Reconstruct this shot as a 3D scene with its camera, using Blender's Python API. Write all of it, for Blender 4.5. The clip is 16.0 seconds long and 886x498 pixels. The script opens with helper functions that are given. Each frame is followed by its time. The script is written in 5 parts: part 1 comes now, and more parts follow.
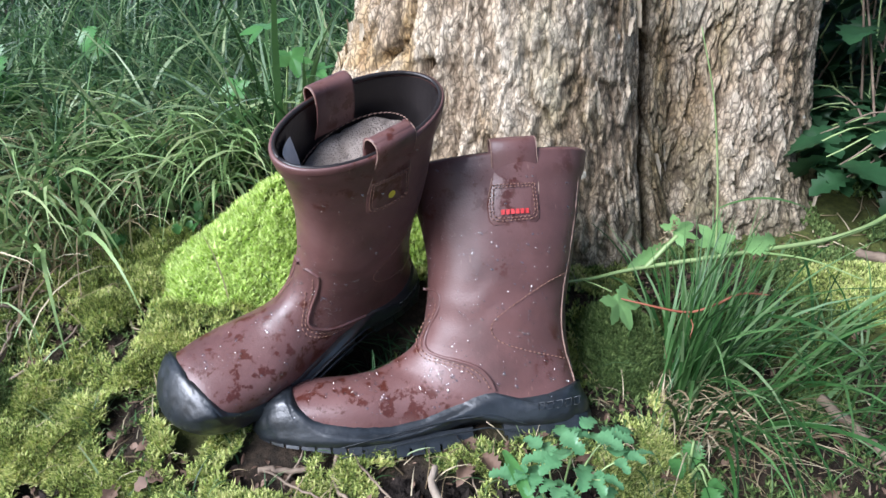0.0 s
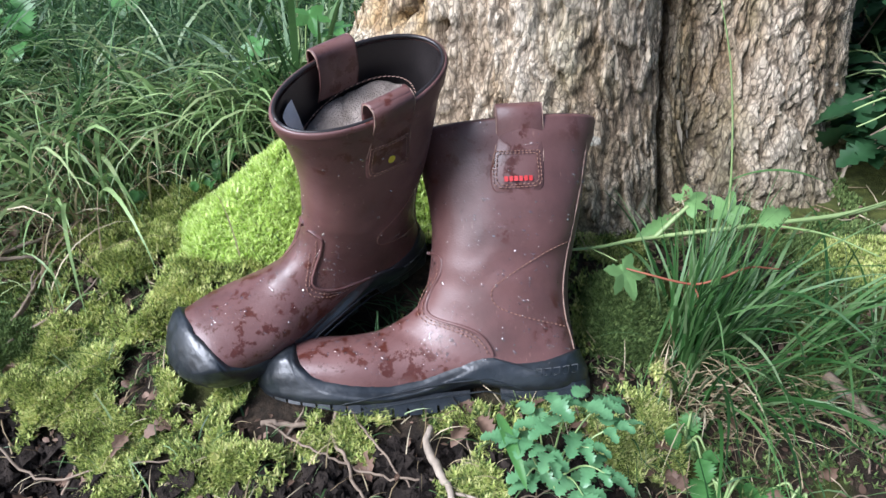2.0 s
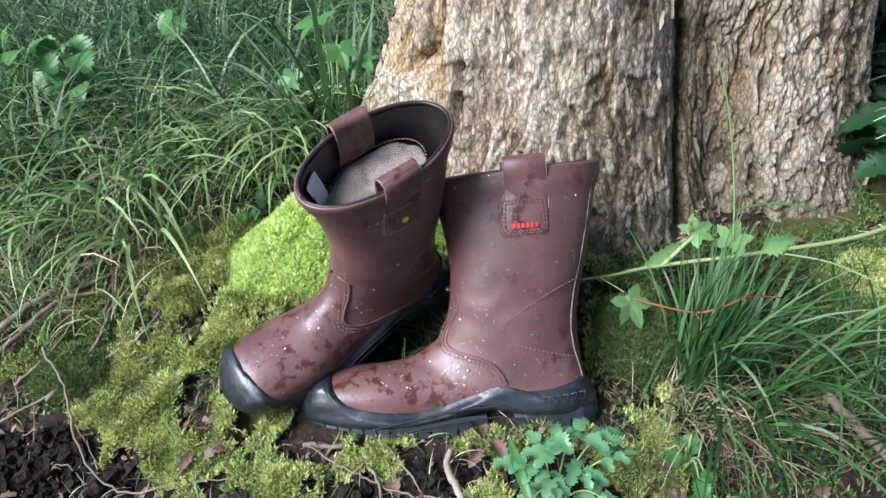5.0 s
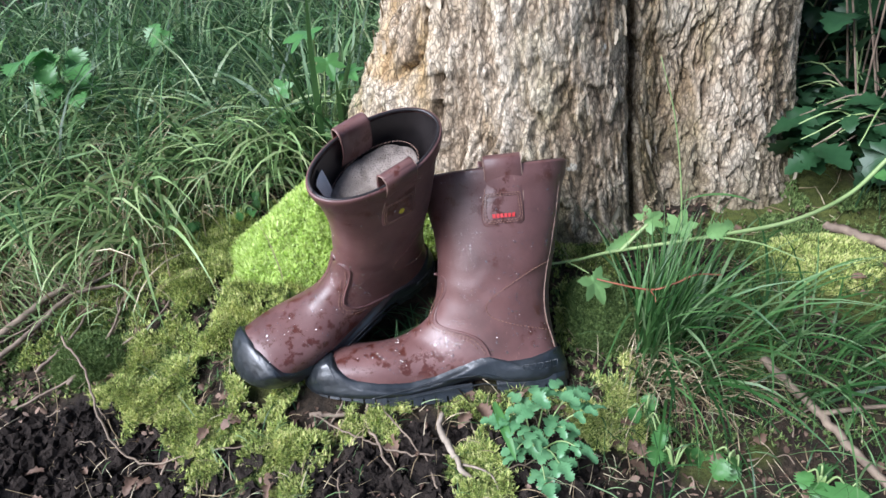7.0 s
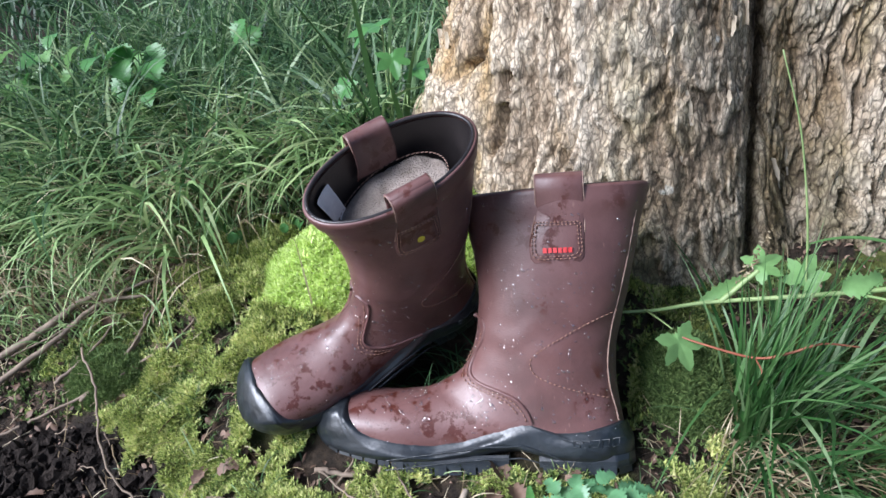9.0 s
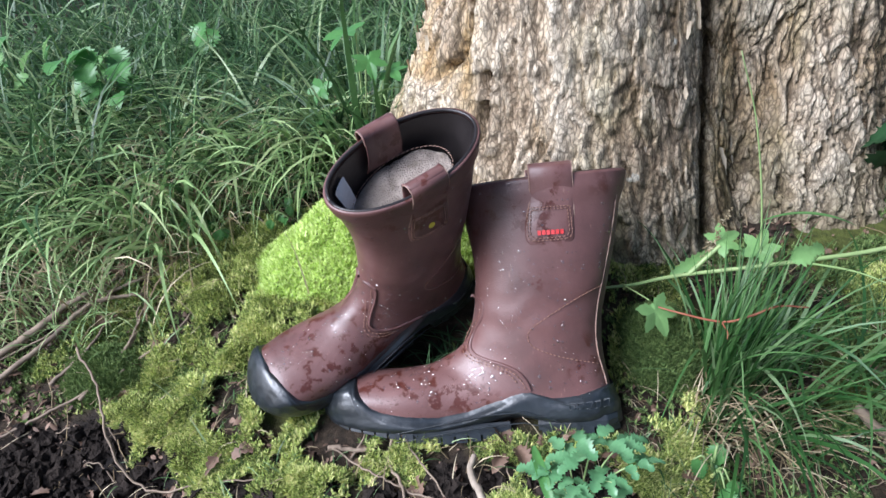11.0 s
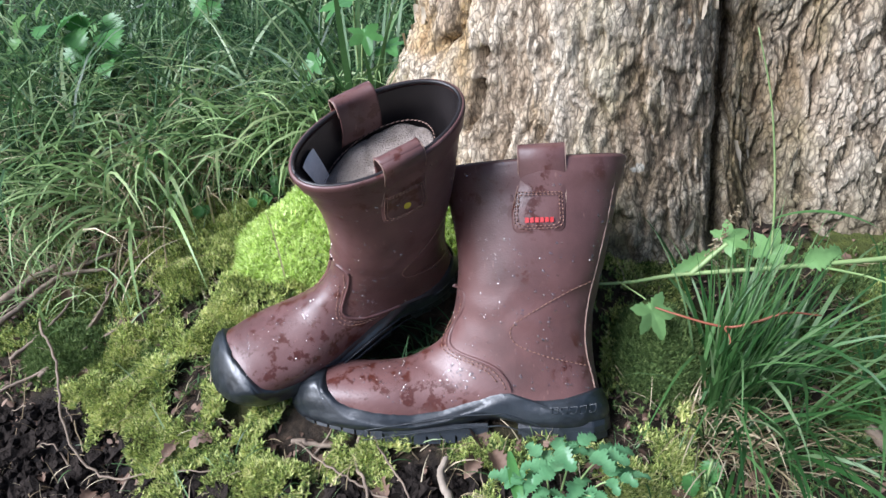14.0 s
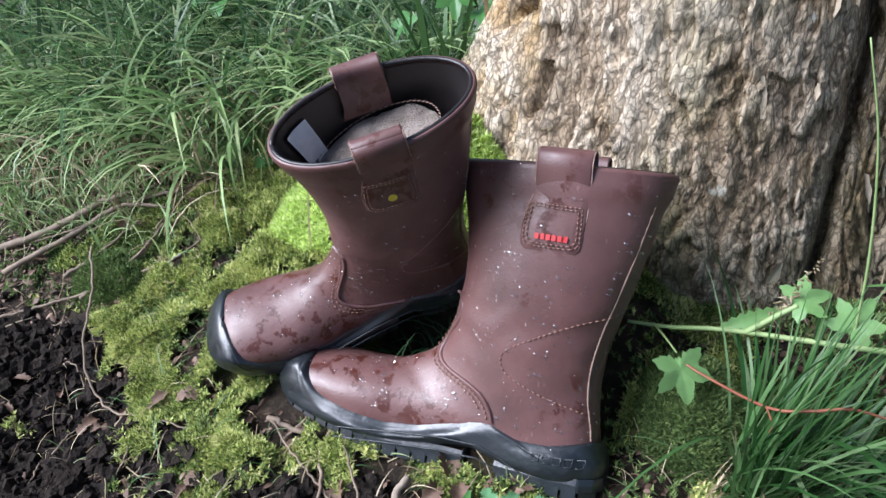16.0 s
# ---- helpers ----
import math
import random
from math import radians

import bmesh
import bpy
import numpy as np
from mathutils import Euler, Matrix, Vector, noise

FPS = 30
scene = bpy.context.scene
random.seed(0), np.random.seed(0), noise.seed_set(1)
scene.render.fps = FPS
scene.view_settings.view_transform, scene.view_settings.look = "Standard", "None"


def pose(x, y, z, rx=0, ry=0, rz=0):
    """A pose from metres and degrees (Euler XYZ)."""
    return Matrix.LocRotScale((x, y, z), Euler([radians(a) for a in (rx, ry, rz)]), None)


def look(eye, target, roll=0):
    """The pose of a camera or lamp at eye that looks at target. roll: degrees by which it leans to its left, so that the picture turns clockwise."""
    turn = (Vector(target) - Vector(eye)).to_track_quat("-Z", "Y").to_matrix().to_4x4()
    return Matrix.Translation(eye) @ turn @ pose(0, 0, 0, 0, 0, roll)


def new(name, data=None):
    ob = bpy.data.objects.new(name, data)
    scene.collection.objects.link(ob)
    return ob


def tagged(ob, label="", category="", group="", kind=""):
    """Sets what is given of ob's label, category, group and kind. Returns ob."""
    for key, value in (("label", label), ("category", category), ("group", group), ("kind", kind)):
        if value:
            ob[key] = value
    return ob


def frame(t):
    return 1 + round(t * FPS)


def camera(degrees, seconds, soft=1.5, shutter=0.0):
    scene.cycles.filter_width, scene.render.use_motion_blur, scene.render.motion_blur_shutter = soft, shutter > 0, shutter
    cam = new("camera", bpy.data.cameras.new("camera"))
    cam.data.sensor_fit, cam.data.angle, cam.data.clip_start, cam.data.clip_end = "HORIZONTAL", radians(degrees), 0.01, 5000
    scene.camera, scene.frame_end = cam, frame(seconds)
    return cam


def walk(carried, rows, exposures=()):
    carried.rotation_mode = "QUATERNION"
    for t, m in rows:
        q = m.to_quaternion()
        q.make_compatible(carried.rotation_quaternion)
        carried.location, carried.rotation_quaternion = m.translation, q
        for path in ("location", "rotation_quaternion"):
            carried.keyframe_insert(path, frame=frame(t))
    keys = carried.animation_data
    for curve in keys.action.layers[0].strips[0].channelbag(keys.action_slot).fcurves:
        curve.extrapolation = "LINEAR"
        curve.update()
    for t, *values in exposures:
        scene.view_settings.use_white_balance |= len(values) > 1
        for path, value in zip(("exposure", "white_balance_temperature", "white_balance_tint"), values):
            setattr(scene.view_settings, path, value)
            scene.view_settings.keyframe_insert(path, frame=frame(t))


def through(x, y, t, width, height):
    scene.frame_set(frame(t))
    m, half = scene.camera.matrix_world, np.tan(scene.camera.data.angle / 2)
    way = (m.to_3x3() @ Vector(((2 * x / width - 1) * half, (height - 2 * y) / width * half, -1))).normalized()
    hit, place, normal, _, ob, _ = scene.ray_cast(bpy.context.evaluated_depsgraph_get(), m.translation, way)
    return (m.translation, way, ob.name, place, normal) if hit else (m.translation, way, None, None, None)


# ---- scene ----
cam = camera(65.4, 16.0, soft=1.5)
METRES, EYE, TILT, LEAN, TURN = 1.4, 0.48, -25.0, 0.0, 0.0
ROWS = [
    (0.0, 0.0, 0.0, 0.0, -0.0, -0.0, 0.0),
    (0.5, 0.0134, -0.0025, 0.0052, 1.61, -0.16, -0.24),
    (1.0, 0.0268, 0.0025, 0.0093, 4.03, -3.24, -1.03),
    (1.5, 0.0267, -0.0012, 0.0068, 3.24, -2.87, -1.27),
    (2.0, 0.0254, -0.0021, 0.0055, 3.28, -3.54, -1.46),
    (2.5, 0.0227, 0.0028, 0.0055, 4.42, -3.98, -1.79),
    (3.0, 0.0244, 0.0048, 0.0062, 4.1, -3.94, -1.69),
    (5.5, 0.0643, -0.0547, 0.0776, 8.82, -9.57, 0.53),
    (6.0, 0.0274, -0.0765, 0.0584, 7.73, -11.56, -1.91),
    (6.5, 0.0384, -0.0869, 0.0694, 5.91, -8.88, 0.33),
    (7.0, 0.0456, -0.1173, 0.0674, 4.61, -6.76, 1.12),
    (7.5, 0.0346, -0.1356, 0.0638, 4.33, -3.9, 1.95),
    (8.0, 0.0284, -0.1065, 0.0641, 8.9, -6.33, 0.38),
    (8.5, 0.0693, -0.0536, 0.0767, 11.83, -5.92, 2.75),
    (9.0, 0.1056, 0.0085, 0.0771, 16.54, -6.45, -1.07),
    (11.5, 0.033, -0.083, 0.0604, 7.86, -5.87, 1.26),
    (12.0, 0.0109, -0.1133, 0.0523, 6.27, -4.72, 2.4),
    (12.5, 0.0114, -0.1049, 0.046, 4.8, -4.84, 2.52),
    (13.0, 0.0092, -0.0969, 0.0448, 0.46, -3.78, 2.15),
    (13.5, 0.0086, -0.0896, 0.0389, 2.02, -4.1, 0.33),
    (14.0, 0.0813, -0.0022, 0.0577, 11.99, -6.62, -2.19),
    (14.5, 0.1588, 0.0535, 0.0994, 24.77, -9.66, -5.62),
    (15.0, 0.1869, 0.0889, 0.115, 32.62, -12.46, -9.28),
    (15.5, 0.198, 0.1033, 0.1152, 34.7, -13.87, -10.11),
    (16.0, 0.1642, 0.0885, 0.0866, 27.37, -11.41, -9.84),
]
walk(cam, [(t, pose(0, 0, EYE, TILT, LEAN, TURN) @ pose(METRES * x, METRES * y, METRES * z, 90 + pitch, roll, yaw)) for t, x, y, z, yaw, pitch, roll in ROWS], exposures=[(0.0, 1.24, 5750, 13)])

# ---- world and light: an overcast day under light tree cover ----
world = bpy.data.worlds.new("sky")
scene.world = world
world.use_nodes = True
wn = world.node_tree
wn.nodes.clear()
sky = wn.nodes.new("ShaderNodeTexSky")
sky.sky_type = "NISHITA"
sky.sun_disc = False
sky.sun_elevation, sky.sun_rotation = radians(41), radians(-129)
sky.air_density, sky.dust_density = 1.0, 2.0
bg = wn.nodes.new("ShaderNodeBackground")
bg.inputs["Strength"].default_value = 0.056
wo = wn.nodes.new("ShaderNodeOutputWorld")
wn.links.new(sky.outputs[0], bg.inputs[0])
wn.links.new(bg.outputs[0], wo.inputs[0])

sun_data = bpy.data.lights.new("sun", "SUN")
sun_data.energy, sun_data.angle, sun_data.color = 3.6, radians(40), (0.985, 0.985, 1.0)
sun = new("sun", sun_data)
sun.matrix_world = look((-3.1, -1.9, 3.6), (0, 0.6, 0.1))

# ---- materials ----
def material(name, rough=0.6, metal=0.0):
    m = bpy.data.materials.new(name)
    m.use_nodes = True
    b = m.node_tree.nodes["Principled BSDF"]
    b.inputs["Roughness"].default_value = rough
    b.inputs["Metallic"].default_value = metal
    return m, m.node_tree, b


def node(t, kind, **inputs):
    n = t.nodes.new(kind)
    for key, value in inputs.items():
        if key in n.inputs:
            n.inputs[key].default_value = value
    return n


def coords(t, scale=(1, 1, 1), what="Object"):
    c = t.nodes.new("ShaderNodeTexCoord")
    m = t.nodes.new("ShaderNodeMapping")
    m.inputs["Scale"].default_value = scale
    t.links.new(c.outputs[what], m.inputs[0])
    return m.outputs[0]


def noise_tex(t, vec, scale, detail=4.0, rough=0.55):
    n = node(t, "ShaderNodeTexNoise", Scale=scale, Detail=detail, Roughness=rough)
    t.links.new(vec, n.inputs["Vector"])
    return n.outputs["Fac"]


def ramp(t, fac, stops):
    r = t.nodes.new("ShaderNodeValToRGB")
    e = r.color_ramp.elements
    while len(e) < len(stops):
        e.new(0.5)
    for el, (p, c) in zip(e, stops):
        el.position = p
        el.color = (*c, 1) if len(c) == 3 else (c[0], c[0], c[0], 1)
    t.links.new(fac, r.inputs[0])
    return r.outputs[0]


def mix(t, fac, a, b, how="MIX"):
    m = t.nodes.new("ShaderNodeMix")
    m.data_type, m.blend_type = "RGBA", how
    for sock, val in ((m.inputs[0], fac), (m.inputs[6], a), (m.inputs[7], b)):
        if isinstance(val, (int, float)):
            sock.default_value = val
        elif isinstance(val, tuple):
            sock.default_value = (*val, 1)
        else:
            t.links.new(val, sock)
    return m.outputs[2]


def bump(t, b, height, strength=0.3, dist=0.002):
    n = node(t, "ShaderNodeBump", Strength=strength, Distance=dist)
    t.links.new(height, n.inputs["Height"])
    t.links.new(n.outputs[0], b.inputs["Normal"])


def mat_leather(name, base, dark, light, wet):
    m, t, b = material(name, 0.42)
    v = coords(t)
    big = noise_tex(t, v, 14, 5, 0.6)
    col = ramp(t, big, [(0.3, dark), (0.5, base), (0.75, light)])
    stain = noise_tex(t, v, 62, 6, 0.70)
    area = noise_tex(t, v, 11, 2, 0.5)
    xyz = t.nodes.new("ShaderNodeSeparateXYZ")
    t.links.new(v, xyz.inputs[0])
    toe = node(t, "ShaderNodeMapRange")
    t.links.new(xyz.outputs[0], toe.inputs[0])
    for k, val in ((1, 0.17), (2, 0.25), (3, 0.0), (4, 0.16)):
        toe.inputs[k].default_value = val
    more = t.nodes.new("ShaderNodeMath")
    t.links.new(area, more.inputs[0])
    t.links.new(toe.outputs[0], more.inputs[1])
    area = more.outputs[0]
    mm = t.nodes.new("ShaderNodeMath")
    mm.operation = "MULTIPLY"
    t.links.new(ramp(t, stain, [(0.53, (0,)), (0.575, (1,))]), mm.inputs[0])
    t.links.new(ramp(t, area, [(0.47, (0,)), (0.55, (1,))]), mm.inputs[1])
    col = mix(t, mm.outputs[0], col, wet)
    scuff = ramp(t, noise_tex(t, coords(t, (1, 1, 0.35)), 160, 3, 0.7), [(0.66, (0,)), (0.72, (1,))])
    col = mix(t, ramp(t, scuff, [(0.0, (0,)), (1.0, (0.28,))]), col, (0.34, 0.2, 0.16))
    t.links.new(col, b.inputs["Base Color"])
    r = ramp(t, mm.outputs[0], [(0, (0.47,)), (1, (0.36,))])
    t.links.new(mix(t, 0.35, r, noise_tex(t, v, 35, 4), "OVERLAY"), b.inputs["Roughness"])
    vor = node(t, "ShaderNodeTexVoronoi", Scale=520.0)
    t.links.new(v, vor.inputs["Vector"])
    add = t.nodes.new("ShaderNodeMath")
    add.operation = "MULTIPLY_ADD"
    t.links.new(vor.outputs["Distance"], add.inputs[0])
    add.inputs[1].default_value = 0.35
    t.links.new(noise_tex(t, v, 120, 4), add.inputs[2])
    bump(t, b, add.outputs[0], 0.22, 0.0012)
    b.inputs["Specular IOR Level"].default_value = 0.62
    return m


def mat_plain(name, stops, scale, rough=0.6, strength=0.3, dist=0.001, stretch=(1, 1, 1), bump_scale=None, spec=0.5, detail=5):
    m, t, b = material(name, rough)
    b.inputs["Specular IOR Level"].default_value = spec
    v = coords(t, stretch)
    t.links.new(ramp(t, noise_tex(t, v, scale, detail, 0.6), stops), b.inputs["Base Color"])
    bump(t, b, noise_tex(t, v, bump_scale or scale * 4, 4), strength, dist)
    return m


def mat_foliage(name, stops, rough=0.42, through=0.35, scale=9.0, patch=0.35):
    """Leaves and blades: a colour of its own for each island, with light passing through."""
    m, t, b = material(name, rough)
    g = t.nodes.new("ShaderNodeNewGeometry")
    v = coords(t)
    f = mix(t, patch, g.outputs["Random Per Island"], noise_tex(t, v, scale, 4))
    col = ramp(t, f, stops)
    col = mix(t, 0.5, col, ramp(t, noise_tex(t, v, 160, 3), [(0.3, (0.45,)), (0.7, (0.62,))]), "OVERLAY")
    t.links.new(col, b.inputs["Base Color"])
    b.inputs["Specular IOR Level"].default_value = 0.35
    tr = t.nodes.new("ShaderNodeBsdfTranslucent")
    t.links.new(col, tr.inputs[0])
    ms = t.nodes.new("ShaderNodeMixShader")
    ms.inputs[0].default_value = through
    t.links.new(b.outputs[0], ms.inputs[1])
    t.links.new(tr.outputs[0], ms.inputs[2])
    t.links.new(ms.outputs[0], t.nodes["Material Output"].inputs[0])
    return m


LEATHER = mat_leather("brown_oiled_leather", (0.122, 0.056, 0.050), (0.082, 0.038, 0.034), (0.160, 0.080, 0.072), (0.070, 0.017, 0.010))
RUBBER = mat_plain("black_rubber", [(0.3, (0.007, 0.009, 0.011)), (0.6, (0.015, 0.019, 0.023)), (0.72, (0.036, 0.040, 0.043))], 70, 0.37, 0.4, 0.0008, bump_scale=240, spec=0.8)
LINING = mat_plain("dark_lining", [(0.3, (0.012, 0.010, 0.010)), (0.7, (0.024, 0.020, 0.020))], 30, 0.36, 0.3, 0.001, bump_scale=500)
FLEECE = mat_plain("cream_fleece", [(0.3, (0.19, 0.155, 0.13)), (0.7, (0.36, 0.305, 0.265))], 60, 0.95, 1.0, 0.004, bump_scale=420, spec=0.1)
THREAD = mat_plain("tan_thread", [(0.3, (0.20, 0.10, 0.07)), (0.7, (0.31, 0.17, 0.12))], 200, 0.7)
EDGE = mat_plain("raw_leather_edge", [(0.3, (0.20, 0.12, 0.09)), (0.7, (0.34, 0.23, 0.18))], 150, 0.75)
RED = mat_plain("red_print", [(0.3, (0.50, 0.03, 0.03)), (0.7, (0.66, 0.07, 0.07))], 90, 0.5)
YELLOW = mat_plain("yellow_sign", [(0.3, (0.62, 0.5, 0.03)), (0.7, (0.75, 0.62, 0.06))], 90, 0.5)
WHITE = mat_plain("white_fabric_label", [(0.3, (0.7, 0.7, 0.7)), (0.7, (0.82, 0.82, 0.82))], 120, 0.85)
GREY = mat_plain("grey_print", [(0.3, (0.08, 0.08, 0.085)), (0.7, (0.12, 0.12, 0.13))], 90, 0.5)
EMBOSS = mat_plain("raised_rubber", [(0.3, (0.028, 0.033, 0.036)), (0.7, (0.04, 0.046, 0.05))], 60, 0.45)
GRASS = mat_foliage("green_grass", [(0.15, (0.022, 0.055, 0.018)), (0.42, (0.065, 0.14, 0.045)), (0.62, (0.15, 0.25, 0.10)), (0.8, (0.30, 0.38, 0.20)), (0.93, (0.46, 0.41, 0.22))])
# darker copy of the green grass, with shade put into its colour
SHADED_GRASS = mat_foliage("shaded_green_grass", [(0.15, (0.012, 0.035, 0.014)), (0.45, (0.032, 0.08, 0.03)), (0.7, (0.065, 0.135, 0.06)), (0.92, (0.13, 0.19, 0.085))])
GRASS_PALE = mat_foliage("pale_green_grass", [(0.15, (0.08, 0.15, 0.05)), (0.4, (0.20, 0.31, 0.115)), (0.65, (0.33, 0.46, 0.19)), (0.92, (0.48, 0.54, 0.27))])
TUFT = mat_foliage("tuft_grass", [(0.15, (0.018, 0.055, 0.016)), (0.4, (0.038, 0.11, 0.026)), (0.62, (0.10, 0.20, 0.065)), (0.82, (0.20, 0.29, 0.14)), (0.96, (0.40, 0.37, 0.23))])
STRAW = mat_foliage("dry_straw", [(0.2, (0.17, 0.12, 0.065)), (0.5, (0.33, 0.26, 0.15)), (0.85, (0.56, 0.48, 0.33))], 0.7, 0.15)
MOSS = mat_foliage("yellow_green_moss", [(0.25, (0.085, 0.07, 0.022)), (0.36, (0.12, 0.18, 0.045)), (0.46, (0.30, 0.38, 0.09)), (0.56, (0.52, 0.58, 0.18)), (0.74, (0.74, 0.70, 0.32))], 0.8, 0.3, 26, 0.6)
MOSS_DARK = mat_foliage("dark_green_moss", [(0.15, (0.045, 0.08, 0.022)), (0.5, (0.115, 0.18, 0.05)), (0.85, (0.23, 0.30, 0.10))], 0.8, 0.3, 14)
MOSS_LIGHT = mat_foliage("bright_cushion_moss", [(0.15, (0.26, 0.38, 0.06)), (0.4, (0.55, 0.70, 0.18)), (0.75, (0.80, 0.90, 0.40))], 0.8, 0.35, 14)
LEAF = mat_foliage("fresh_leaf", [(0.15, (0.035, 0.115, 0.03)), (0.5, (0.07, 0.19, 0.05)), (0.85, (0.12, 0.27, 0.085))], 0.35, 0.3, 30)
LEAF_PALE = mat_foliage("pale_leaf", [(0.15, (0.11, 0.23, 0.065)), (0.5, (0.17, 0.32, 0.105)), (0.85, (0.25, 0.40, 0.16))], 0.4, 0.35, 30)
LEAF_HERB = mat_foliage("herb_leaf", [(0.15, (0.05, 0.15, 0.06)), (0.5, (0.105, 0.25, 0.11)), (0.85, (0.21, 0.37, 0.19))], 0.25, 0.3, 30)
# leaf green darkened so that the shade sits in the colour
LEAF_SHADED = mat_foliage("leaf_with_painted_shade", [(0.15, (0.011, 0.036, 0.014)), (0.5, (0.021, 0.06, 0.023)), (0.85, (0.036, 0.095, 0.036))], 0.4, 0.25, 30)
DEAD = mat_foliage("dead_leaf", [(0.15, (0.045, 0.025, 0.016)), (0.5, (0.12, 0.072, 0.048)), (0.8, (0.24, 0.16, 0.115)), (0.95, (0.36, 0.28, 0.22))], 0.65, 0.1, 60)
STALK = mat_plain("pale_green_stalk", [(0.3, (0.17, 0.26, 0.085)), (0.7, (0.29, 0.37, 0.155))], 20, 0.5, 0.3, 0.001)
REDSTALK = mat_plain("reddish_stalk", [(0.3, (0.22, 0.06, 0.035)), (0.7, (0.34, 0.13, 0.07))], 30, 0.5)
TWIG = mat_plain("dry_twig", [(0.3, (0.10, 0.07, 0.05)), (0.7, (0.27, 0.205, 0.145))], 40, 0.8, 0.6, 0.001, (1, 1, 1), 150)
PALETWIG = mat_plain("bleached_twig", [(0.3, (0.17, 0.13, 0.095)), (0.7, (0.38, 0.32, 0.25))], 70, 0.8, 0.6, 0.001, (1, 1, 1), 170)
SOILCLOD = mat_plain("dark_soil", [(0.3, (0.009, 0.007, 0.006)), (0.7, (0.036, 0.028, 0.023))], 60, 0.95, 1.0, 0.004, bump_scale=260, spec=0.12)


def mat_water():
    """Clear drops: the leather shows through, with a bright gloss on top."""
    m, t, b = material("water_drop", 0.08)
    see = t.nodes.new("ShaderNodeBsdfTransparent")
    gloss = node(t, "ShaderNodeBsdfGlossy", Roughness=0.1)
    ms = t.nodes.new("ShaderNodeMixShader")
    ms.inputs[0].default_value = 0.24
    t.links.new(see.outputs[0], ms.inputs[1])
    t.links.new(gloss.outputs[0], ms.inputs[2])
    t.links.new(ms.outputs[0], t.nodes["Material Output"].inputs[0])
    return m


WATER = mat_water()


def mat_ground():
    m, t, b = material("forest_floor", 0.9)
    v = coords(t)
    base = ramp(t, noise_tex(t, v, 60, 8, 0.75), [(0.3, (0.008, 0.006, 0.0045)), (0.5, (0.028, 0.020, 0.013)), (0.72, (0.09, 0.062, 0.04))])
    green = ramp(t, noise_tex(t, v, 90, 6, 0.7), [(0.3, (0.03, 0.038, 0.009)), (0.7, (0.10, 0.115, 0.025))])
    cover = t.nodes.new("ShaderNodeVertexColor")
    cover.layer_name = "cover"
    sep = t.nodes.new("ShaderNodeSeparateColor")
    t.links.new(cover.outputs[0], sep.inputs[0])
    # soil colour; past the trunk it also paints the shade on the ground
    soil = ramp(t, noise_tex(t, v, 45, 8, 0.7), [(0.3, (0.005, 0.004, 0.0035)), (0.7, (0.024, 0.018, 0.015))])
    col = mix(t, sep.outputs[0], base, green)
    t.links.new(mix(t, sep.outputs[1], col, soil), b.inputs["Base Color"])
    bump(t, b, noise_tex(t, v, 140, 8, 0.75), 0.9, 0.006)
    b.inputs["Specular IOR Level"].default_value = 0.25
    return m


GROUND = mat_ground()


